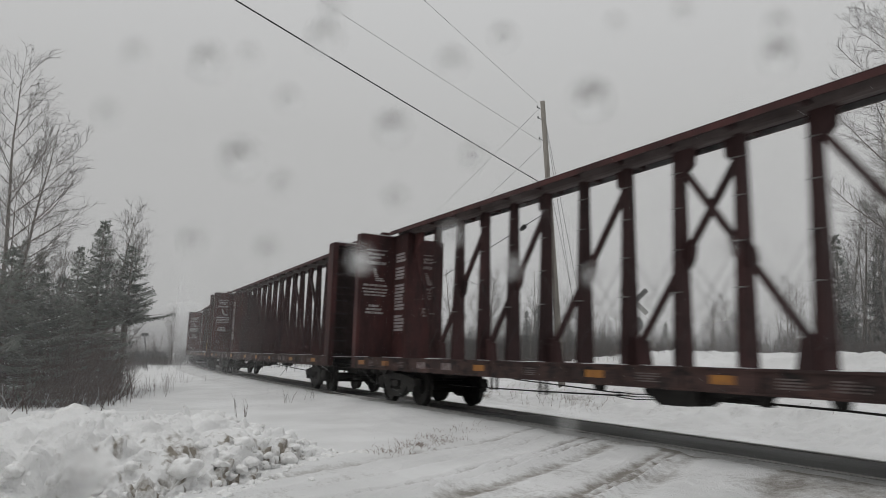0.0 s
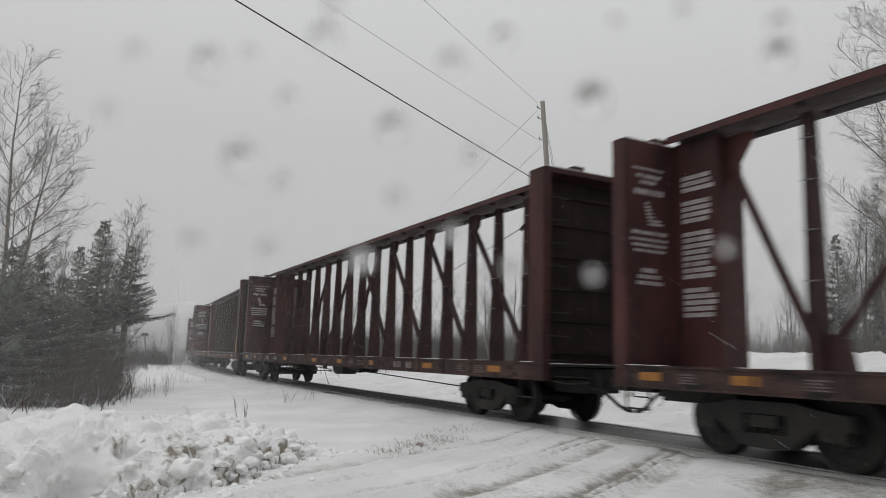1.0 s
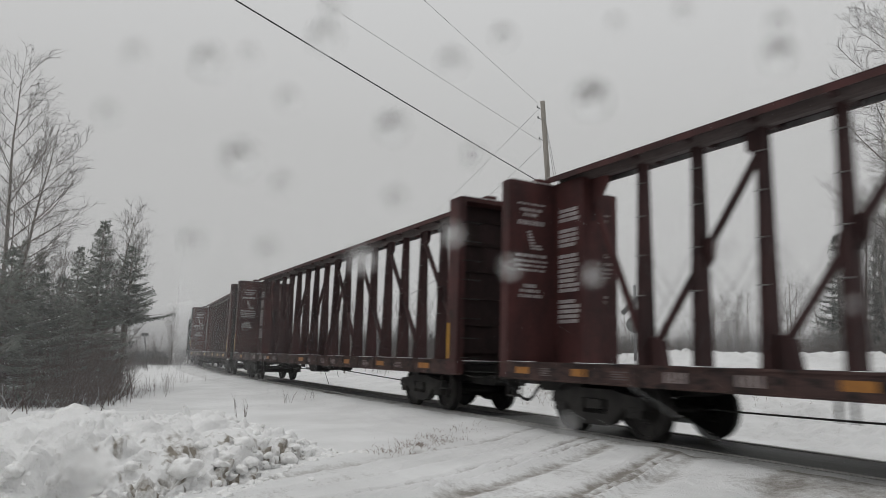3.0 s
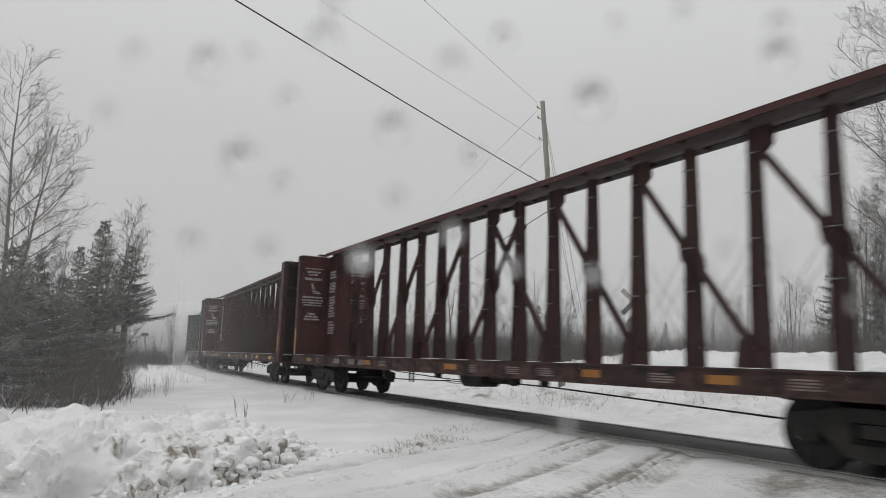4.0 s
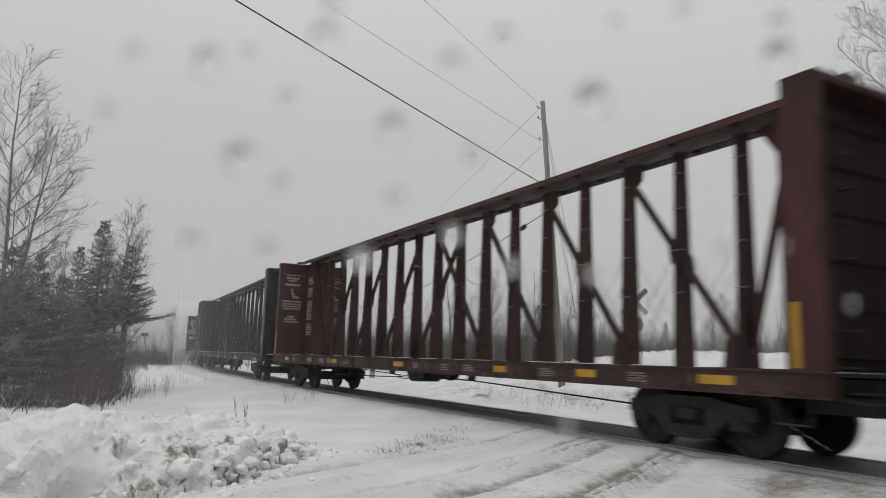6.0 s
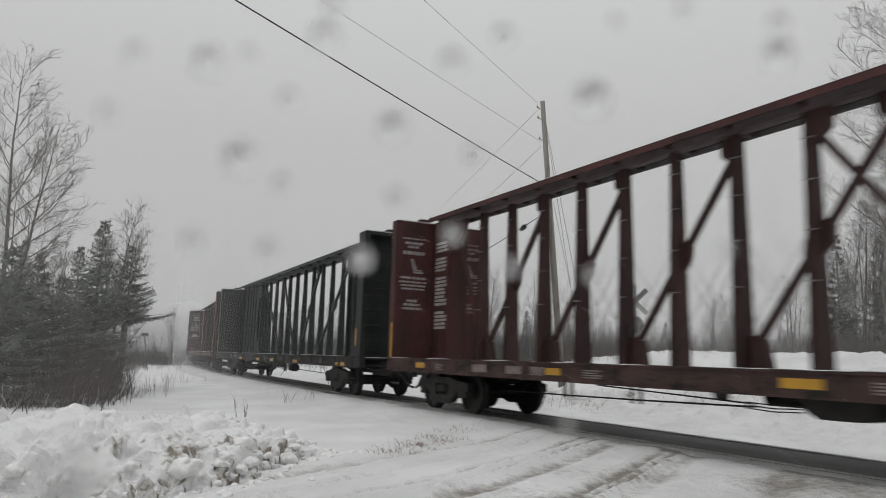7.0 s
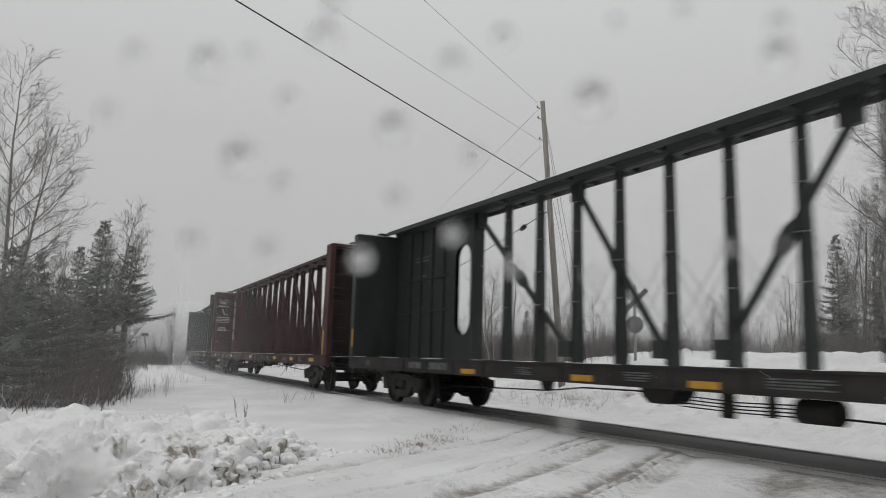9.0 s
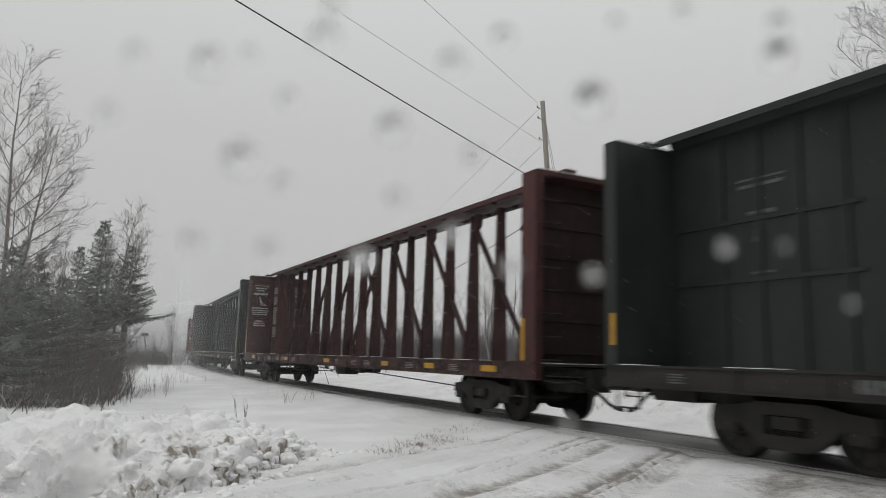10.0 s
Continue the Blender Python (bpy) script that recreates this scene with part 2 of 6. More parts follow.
# ---- mesh tools ----
class Geo:
    """Gathers boxes, tubes and prisms into one mesh."""

    def __init__(self):
        self.v, self.f, self.s = [], [], []

    def add(self, verts, faces, smooth=False):
        k = len(self.v)
        self.v += [tuple(p) for p in verts]
        self.f += [tuple(i + k for i in f) for f in faces]
        self.s += [smooth] * len(faces)
        return self

    def box(self, x0, x1, y0, y1, z0, z1):
        return self.add([(x0, y0, z0), (x1, y0, z0), (x1, y1, z0), (x0, y1, z0), (x0, y0, z1), (x1, y0, z1), (x1, y1, z1), (x0, y1, z1)],
                        [(0, 3, 2, 1), (4, 5, 6, 7), (0, 1, 5, 4), (1, 2, 6, 5), (2, 3, 7, 6), (3, 0, 4, 7)])

    def prism(self, poly, a0, a1, axis="y"):
        """A flat outline, in the two other axes, drawn out from a0 to a1 along axis."""
        n = len(poly)
        put = {"y": lambda p, a: (p[0], a, p[1]), "x": lambda p, a: (a, p[0], p[1]), "z": lambda p, a: (p[0], p[1], a)}[axis]
        vs = [put(p, a0) for p in poly] + [put(p, a1) for p in poly]
        return self.add(vs, [tuple(range(n)), tuple(range(2 * n - 1, n - 1, -1))] + [(i, i + n, (i + 1) % n + n, (i + 1) % n) for i in range(n)])

    def tube(self, p, q, r0, r1=None, n=8, caps=True):
        p, q = Vector(p), Vector(q)
        r1 = r0 if r1 is None else r1
        d = (q - p).normalized()
        a = d.orthogonal().normalized()
        b = d.cross(a)
        ring = [(math.cos(2 * math.pi * i / n), math.sin(2 * math.pi * i / n)) for i in range(n)]
        vs = [p + (a * c + b * s) * r0 for c, s in ring] + [q + (a * c + b * s) * r1 for c, s in ring]
        self.add(vs, [(i, (i + 1) % n, (i + 1) % n + n, i + n) for i in range(n)], True)
        if caps:
            k = len(self.v) - 2 * n
            self.f += [tuple(k + i for i in reversed(range(n))), tuple(k + n + i for i in range(n))]
            self.s += [False, False]
        return self

    def bar(self, p, q, w, h):
        """A square bar from p to q, w wide across y and h deep."""
        p, q = Vector(p), Vector(q)
        d = (q - p).normalized()
        side = Vector((0, 1, 0))
        up = d.cross(side).normalized()
        vs = [c + side * (sy * w / 2) + up * (su * h / 2) for c in (p, q) for sy, su in ((-1, -1), (1, -1), (1, 1), (-1, 1))]
        return self.add(vs, [(0, 1, 2, 3), (7, 6, 5, 4), (0, 4, 5, 1), (1, 5, 6, 2), (2, 6, 7, 3), (3, 7, 4, 0)])

    def path(self, pts, r, n=6):
        for p, q in zip(pts, pts[1:]):
            self.tube(p, q, r, r, n)
        return self

    def mesh(self, name, *mats):
        me = bpy.data.meshes.new(name)
        me.from_pydata(self.v, [], self.f)
        me.polygons.foreach_set("use_smooth", self.s)
        for m in mats:
            me.materials.append(m)
        me.update()
        return me


def part(name, geo, mat, parent, label="", at=None):
    """One mesh object under a thing or a part; geo is a Geo or a mesh that is shared."""
    me = geo if isinstance(geo, bpy.types.Mesh) else geo.mesh(name, mat)
    ob = new(name, me)
    ob.parent = parent
    if at is not None:
        ob.matrix_basis = at if isinstance(at, Matrix) else Matrix.Translation(at)
    if label:
        ob["label"] = label
    return ob


def thing(name, label, category, group="", kind=""):
    return tagged(new(name), label, category, group, kind)


def smooth(a, b, x):
    t = min(1.0, max(0.0, (x - a) / (b - a)))
    return t * t * (3 - 2 * t)


# ---- the line of the track: straight past the crossing, then a long bend ----
BEND_AT, RADIUS = -19.2, 364.4


def track(s, side=0.0, z=0.0):
    """The place s metres along the track, side metres to its left, and its heading."""
    if s >= BEND_AT:
        return Vector((s, side, z)), 0.0
    a = (BEND_AT - s) / RADIUS
    r = RADIUS - side
    return Vector((BEND_AT - r * math.sin(a), RADIUS - r * math.cos(a), z)), -a


def off_track(x, y):
    """How far a place lies from the track's centre line; more than 0 beyond it."""
    if x >= BEND_AT:
        return y
    return RADIUS - math.hypot(x - BEND_AT, RADIUS - y)


def sweep(profile, stations, shut=True):
    """Draws a cross-section (side, z) along the track."""
    g = Geo()
    n = len(profile)
    vs = []
    for s in stations:
        vs += [track(s, a, z)[0] for a, z in profile]
    fs = []
    for k in range(len(stations) - 1):
        for i in range(n if shut else n - 1):
            j = (i + 1) % n
            fs.append((k * n + i, k * n + j, (k + 1) * n + j, (k + 1) * n + i))
    if shut:
        fs += [tuple(reversed(range(n))), tuple((len(stations) - 1) * n + i for i in range(n))]
    return g.add(vs, fs)


STATIONS = [140 - 4 * i for i in range(100)]


# ---- ground ----
ROAD = (Vector((-0.45, 0.893)), Vector((0.893, 0.45)))     # along the road, across it
RUTS = ((-10.1, 0.13, 0.42), (-9.45, 0.10, 0.22), (-8.80, 0.06, 0.62), (-8.53, 0.06, 0.52), (-8.12, 0.16, 0.62), (-7.17, 0.12, 0.85), (-6.98, 0.05, 0.7), (-6.70, 0.20, 0.36), (-5.4, 0.25, 0.3))


def rut(x, y):
    """Depth of the wheel tracks at a place, and grit, with the train's shade near the rails."""
    v = x * ROAD[1].x + y * ROAD[1].y
    u = x * ROAD[0].x + y * ROAD[0].y
    v += 0.10 * math.sin(u * 0.5 + 1.0) + 0.05 * noise.noise((u * 0.6, 3.1, 0))
    depth = grit = 0.0
    for c, w, g in RUTS:
        k = math.exp(-((v - c) / w) ** 2)
        patchy = 0.5 + 0.5 * noise.noise((u * 0.35, c * 3, 7.7))
        depth += 0.045 * k
        grit += 0.85 * g * k * (0.45 + 0.9 * patchy + 0.5 * noise.noise((x * 5, y * 5, 27)))
        shoulder = math.exp(-((v - c - 1.8 * w) / (0.7 * w)) ** 2) + 0.5 * math.exp(-((v - c + 1.8 * w) / (0.6 * w)) ** 2)
        depth -= (0.022 + 0.03 * max(0.0, noise.noise((x * 6.5, y * 6.5, 17)))) * shoulder
        grit += 0.55 * g * max(0.0, noise.noise((x * 8, y * 8, 19))) * shoulder
    d = off_track(x, y)
    fade = smooth(-11.3, -9.8, v) * (1 - smooth(-3.5, -2.0, v)) * (1 - 0.72 * smooth(0.5, 1.2, d)) * (1 - smooth(4, 7, d))
    patch = noise.noise((x * 1.1, y * 1.1, 15))
    # terms beside the rails: slush, with the train's shade painted in as grit
    slush = (1 - smooth(0.8, 1.35, abs(d))) * (0.45 + 0.4 * patch) * (1 if d < 0 else 0.35)
    slush += 0.80 * smooth(-9.5, -6.0, x) * smooth(0.4, 0.8, d) * (1 - smooth(0.9, 3.8, d)) * (0.9 + 0.5 * patch)
    slush += 0.30 * max(0.0, noise.noise((x * 2.2, y * 2.2, 61))) * smooth(2.5, 4.5, d) * (1 - smooth(11, 14, d))
    slush += 0.42 * max(0.0, noise.noise((x * 0.55, y * 0.8, 71)) + 0.12) * smooth(-1.0, -2.0, d) * smooth(-11.5, -9.5, v)
    slush += 0.32 * smooth(-6.8, -4.8, x) * smooth(0.4, 0.8, -d) * (1 - smooth(0.9, 2.2, -d))
    slush += 0.35 * max(0.0, noise.noise((x * 0.9, y * 1.6, 31)) + 0.15) * smooth(-2.6, -1.0, d) * (1 - smooth(1, 2, d))
    # earth turned up by the plough along the far side
    ridge = math.exp(-((d - 5.6 - 1.6 * noise.noise((x * 0.2, 0, 8))) / 1.1) ** 2) * smooth(-30, -24, x) * (1 - smooth(-15, -11, x))
    slush += 0.75 * ridge * max(0.0, noise.noise((x * 1.4, y * 1.4, 51)) + 0.1)
    return depth * fade, grit * fade + max(0.0, slush)


def ground_z(x, y):
    d = off_track(x, y)
    far = math.hypot(x, y)
    z = -0.16
    if d < 0:
        z -= 0.16 * smooth(-11, -16, x) * smooth(-1.2, -6, d) + 0.25 * smooth(-18, -30, x) * smooth(-4, -9, d)
        z += 0.125 * smooth(-3.0, -1.0, d)
        z += 0.06 * noise.noise((x * 0.35, y * 0.35, 0)) * smooth(-1.2, -4, d)
    else:
        rise = 0.9 + 0.95 * smooth(-30, -19, x) - 0.5 * smooth(-9, -3, x)
        z += 0.11 * (1 - smooth(0.9, 2.2, d))
        z -= 0.10 * smooth(1.3, 3.0, d)
        z += rise * smooth(3.5, 11.5, d)
        z += 0.07 * noise.noise((x * 0.3, y * 0.3, 4.0)) * smooth(3, 6, d)
        z += 0.06 * max(0.0, noise.noise((x * 0.9, y * 0.9, 9.0))) * smooth(7, 9, d) * (1 - smooth(14, 20, d))
        lumps = smooth(3.0, 5.0, d) * (1 - smooth(13, 16, d))
        z += (0.20 * abs(noise.noise((x * 1.9, y * 1.9, 12.0))) + 0.10 * noise.noise((x * 4.2, y * 4.2, 14.0))) * lumps
        z += 0.20 * math.exp(-((d - 5.6) / 0.7) ** 2) * max(0.0, 0.4 + noise.noise((x * 1.2, y * 1.2, 22.0))) * smooth(-30, -24, x)
    z += 0.025 * noise.noise((x * 1.3, y * 1.3, 2.0)) + 0.012 * noise.noise((x * 4, y * 4, 5.0))
    if abs(d) < 1.0:
        z = min(z, -0.026) - 0.34 * (1 - smooth(0.79, 0.83, abs(d)))
    if -14 < x < 2 and d < -0.9:
        z -= rut(x, y)[0] * smooth(-1.1, -2.2, d)
    return z + 0.15 * noise.noise((x * 0.02, y * 0.02, 1)) * smooth(60, 200, far)


def spaced(lo, hi, step, reach):
    mids = [lo + step * i for i in range(int((hi - lo) / step) + 1)]
    out, w, a = [], step, lo
    while a > -reach:
        w *= 1.22
        a -= w
        out.insert(0, a)
    w, b, tail = step, mids[-1], []
    while b < reach:
        w *= 1.22
        b += w
        tail.append(b)
    return out + mids + tail


def build_ground():
    xs, ys = spaced(-26, 1, 0.10, 2600), spaced(-9.5, 12, 0.10, 2600)
    xs = sorted(xs + [x + k for x in xs for k in (0.033, 0.067) if -10.5 < x < -3.5])
    ys = sorted(ys + [y + k for y in ys for k in (0.033, 0.067) if -7 < y < -0.2])
    vs = [(x, y, ground_z(x, y)) for y in ys for x in xs]
    n = len(xs)
    fs = [(j * n + i, j * n + i + 1, (j + 1) * n + i + 1, (j + 1) * n + i) for j in range(len(ys) - 1) for i in range(n - 1)]
    me = Geo().add(vs, fs, True).mesh("ground", GROUND)
    at = me.attributes.new("grit", "FLOAT", "POINT")
    at.data.foreach_set("value", [rut(x, y)[1] if -32 < x < 4 and -12 < y < 12 else 0.0 for x, y, z in vs])
    return tagged(new("ground", me), "snow-covered ground with slushy wheel tracks", "ground", kind="structure")


build_ground()


def build_track():
    bed = sweep([(-1.0, -0.50), (-0.93, -0.10), (0.93, -0.10), (1.0, -0.50)], STATIONS)
    tagged(new("track_bed", bed.mesh("track_bed", BALLAST)), "dark wet ballast bed dusted with snow", "track bed", kind="structure")
    prof = [(-0.07, -0.17), (0.07, -0.17), (0.07, -0.155), (0.012, -0.13), (0.012, -0.045), (0.036, -0.03), (0.036, -0.006), (0.028, 0.0), (-0.028, 0.0), (-0.036, -0.006), (-0.036, -0.03), (-0.012, -0.045), (-0.012, -0.13), (-0.07, -0.155)]
    for side in (-0.753, 0.753):
        g = sweep([(side + a, z) for a, z in prof], STATIONS)
        tagged(new("rail", g.mesh("rail", RAILTOP)), "steel rail with a worn dark head", "rail", "rails of the track", "structure")
    stops = [14 - 0.25 * i for i in range(140)]
    for s in (-1, 1):
        vs, fs = [], []
        for k, x in enumerate(stops):
            w = 0.10 * noise.noise((x * 1.3, s * 4, 0))
            vs += [track(x, s * a, z + 0.004 * noise.noise((x * 3, a * 5, 1)))[0] for a, z in ((0.795, -0.10), (0.795, -0.012), (0.87, -0.012), (1.02 + w, -0.022), (1.25 + w, -0.09))]
            if k:
                fs += [(5 * k - 5 + i, 5 * k - 4 + i, 5 * k + 1 + i, 5 * k + i) for i in range(4)]
        tagged(new("packed_slush", Geo().add(vs, fs, True).mesh("packed_slush", SLUSH)), "dirty packed slush along the rail", "slush", kind="structure")
    # level crossing: asphalt between and beside the rails
    g = Geo()
    g.prism([(-0.705, -0.18), (0.705, -0.18), (0.705, -0.034), (0.665, -0.034), (0.655, -0.016), (-0.655, -0.016), (-0.665, -0.034), (-0.705, -0.034)], -13.0, 14.0, "x")
    tagged(new("crossing_panel", g.mesh("crossing_panel", ASPHALT)), "wet dark asphalt panel between the rails", "crossing panel", kind="structure")


build_track()
# ---- the train of centre-beam flat cars ----
HALF = 11.47                  # half the length over the outer faces of the bulkheads
SIDE = 1.39                   # half the width
DECK, SILL = 1.157, 0.841     # top and bottom of the side sill
TOP, CHORD = 4.734, 4.87      # bulkhead and top chord
FRONT_T, REAR_T = 0.46, 0.25  # depth of the two bulkheads
TRUCK, AXLE, WHEEL = 9.12, 0.89, 0.457
BAY = 1.22
POSTS = []


def set_length(long, first, inset):
    """Sizes of the car that is built next: its length, the first post and the truck from the rear face."""
    global HALF, TRUCK, POSTS
    HALF = long / 2
    TRUCK = HALF - inset
    POSTS = [-HALF + first + BAY * i for i in range(16)]



def build_bulkhead(car, end, paint, stripe, marks):
    """end: +1 front, -1 rear. A sheet between two deep edge posts, open outwards, with ribs across."""
    t = FRONT_T if end > 0 else REAR_T
    out = end * HALF
    inn = out - end * t
    lo, hi = sorted((inn, inn + end * 0.07))
    bulk = part("bulkhead", Geo().box(lo, hi, -SIDE + 0.10, SIDE - 0.10, DECK, TOP - 0.06), paint, car)
    a, b = sorted((inn, out))
    c, d = sorted((out - end * 0.03, out + end * 0.002))
    for s in (-1, 1):
        # edge post: an angle, deep along the car and turned inwards at its outer edge
        ring = [(inn, s * SIDE), (out, s * SIDE), (out, s * (SIDE - 0.17)), (out - end * 0.03, s * (SIDE - 0.17)), (out - end * 0.03, s * (SIDE - 0.10)), (inn, s * (SIDE - 0.10))]
        part("edge_post", Geo().prism(ring, SILL + 0.02, TOP - 0.03, "z"), paint, bulk)
    g = Geo().prism([(-SIDE, TOP - 0.10), (SIDE, TOP - 0.10), (SIDE, TOP - 0.02), (SIDE - 0.06, TOP), (-SIDE + 0.06, TOP), (-SIDE, TOP - 0.02)], a + 0.002, b - 0.002, "x")
    part("top_rail", g, paint, bulk)
    c, d = sorted((inn + end * 0.07, inn + end * (0.07 + 0.14 * (t - 0.07))))
    end_tone = GREEN if paint is GREEN else DARKPANEL
    rib = Geo().box(c, d, -SIDE + 0.17, SIDE - 0.17, -0.035, 0.035).mesh("rib", end_tone)
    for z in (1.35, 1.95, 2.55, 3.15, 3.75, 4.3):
        part("rib", rib, end_tone, bulk, "dark steel rib across the end sheet", at=(0, 0, z))
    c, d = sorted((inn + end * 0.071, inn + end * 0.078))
    part("end_sheet", Geo().box(c, d, -SIDE + 0.17, SIDE - 0.17, DECK, TOP - 0.12), end_tone, bulk, "dark end sheet")
    # ladder irons on the outer face
    x = out + end * 0.07
    for s in (-1, 1):
        iron = Geo().path([(out, s * 1.28, 0), (x, s * 1.28, 0), (x, s * 0.86, 0), (out - end * 0.1, s * 0.86, 0)], 0.012, 5).mesh("grab_iron", BLACKSTEEL)
        for i in range(8):
            part("grab_iron", iron, BLACKSTEEL, bulk, at=(0, 0, 1.2 + 0.42 * i))
    # snow on the top rail
    part("snow_cap", Geo().box(a + 0.02, b - 0.02, -SIDE + 0.08, SIDE - 0.08, TOP, TOP + 0.018), SNOW, bulk, "thin line of snow on the top rail")
    for y in (-0.55, 0.55):
        part("top_bracket", Geo().box(a + 0.03, b - 0.03, y - 0.12, y + 0.12, TOP + 0.01, TOP + 0.10), paint, bulk)
    if paint is GREEN:
        part("crown_plate", Geo().box(a + 0.004, b - 0.004, -0.44, 0.44, TOP - 0.05, CHORD - 0.117), paint, bulk)
    if stripe:
        c, d = sorted((inn + end * 0.03, inn + end * 0.12))
        for s in (-1, 1):
            y0, y1 = sorted((s * SIDE, s * (SIDE + 0.004)))
            part("yellow_strip", Geo().box(c, d, y0, y1, 1.46 if paint is GREEN else 1.18, 1.95 if end > 0 or paint is GREEN else 2.06), YELLOW, bulk, "upright yellow reflective strip")
    if marks:
        # stencilled notices on the inner face: bars where the lines of writing are
        f0, f1 = sorted((inn - end * 0.004, inn))
        rnd = random.Random(4 if end > 0 else 9)
        for s in (-1, 1):
            g = Geo()
            lines = [(4.36, 0.66, 0.035), (4.24, 0.52, 0.06), (4.14, 0.36, 0.06), (3.98, 0.62, 0.09), (3.32, 0.74, 0.06), (3.21, 0.80, 0.045), (3.12, 0.72, 0.045), (3.03, 0.66, 0.045), (2.72, 0.34, 0.07), (2.62, 0.5, 0.06), (2.52, 0.56, 0.06)]
            for z, w, h in lines:
                z -= 0.09
                y = s * 0.86 - w / 2
                last = y + w
                while y < last - 0.03:
                    step = min(rnd.uniform(0.05, 0.17), last - y)
                    g.box(f0, f1, y, y + step, z - h / 2, z + h / 2)
                    y += step + 0.022
            part("stencil_notice", g, WHITE if s < 0 else FADED, bulk, "lines of worn white stencilled writing")["kind"] = "stuff"
            g = Geo()
            for i in range(7):
                z = 3.71 - 0.055 * i
                o = s * 0.86 - 0.05 + 0.018 * i
                g.box(f0, f1, o - 0.035 - 0.004 * i, o + 0.05 + (0.006 if i < 5 else 0.03) * i, z - 0.019, z + 0.019)
            part("stencil_pictogram", g, WHITE if s < 0 else FADED, bulk, "small white stencilled shape")["kind"] = "stuff"
    return bulk


def build_red_car(stripe, reflector, sort):
    car = thing("flat_car", "oxide-red centre-beam flat car, empty, rolling on the track", "freight car", "cars of the train")
    paint = RED
    build_underside(car, RUSTSILL, reflector, sort)
    for end in (1, -1):
        build_bulkhead(car, end, paint, stripe, True)
        # box column of the centre beam against the bulkhead
        inn = end * (HALF - (FRONT_T if end > 0 else REAR_T))
        a, b = sorted((inn - end * 0.01, inn - end * 0.86))
        g = Geo().box(a, b, -0.27, 0.27, DECK, CHORD - 0.12)
        col = part("end_column", g, paint, car)
        tip = inn - end * 0.86
        g = Geo().prism([(tip, 3.9), (tip - end * 0.02, 4.05), (tip - end * 0.42, 4.62), (tip - end * 0.42, CHORD - 0.11), (tip, CHORD - 0.11)], -0.05, 0.05)
        part("gusset", g, paint, col)
        foot = POSTS[0] if end < 0 else POSTS[15]
        part("diagonal_brace", Geo().bar((tip, 0.03, 4.35), (foot, 0.03, DECK + 0.15), 0.09, 0.10), paint, car)
        for s in (-1, 1):
            g = Geo()
            rnd = random.Random(11)
            z = 4.19
            y0, y1 = sorted((s * 0.27, s * 0.2735))
            for group in (3, 4, 8, 5):
                for i in range(group):
                    w = rnd.uniform(0.48, 0.64)
                    c, d = sorted((inn - end * 0.14, inn - end * (0.14 + w)))
                    g.box(c, d, y0, y1, z - 0.068, z)
                    z -= 0.097
                z -= 0.12
            part("stencil_notice", g, WHITE, col, "rows of white stencilled writing")["kind"] = "stuff"
    build_truss(car, DARKRED, POSTS, [(i, i + 2) for i in (0, 2, 4, 6)], 0.45)
    return car


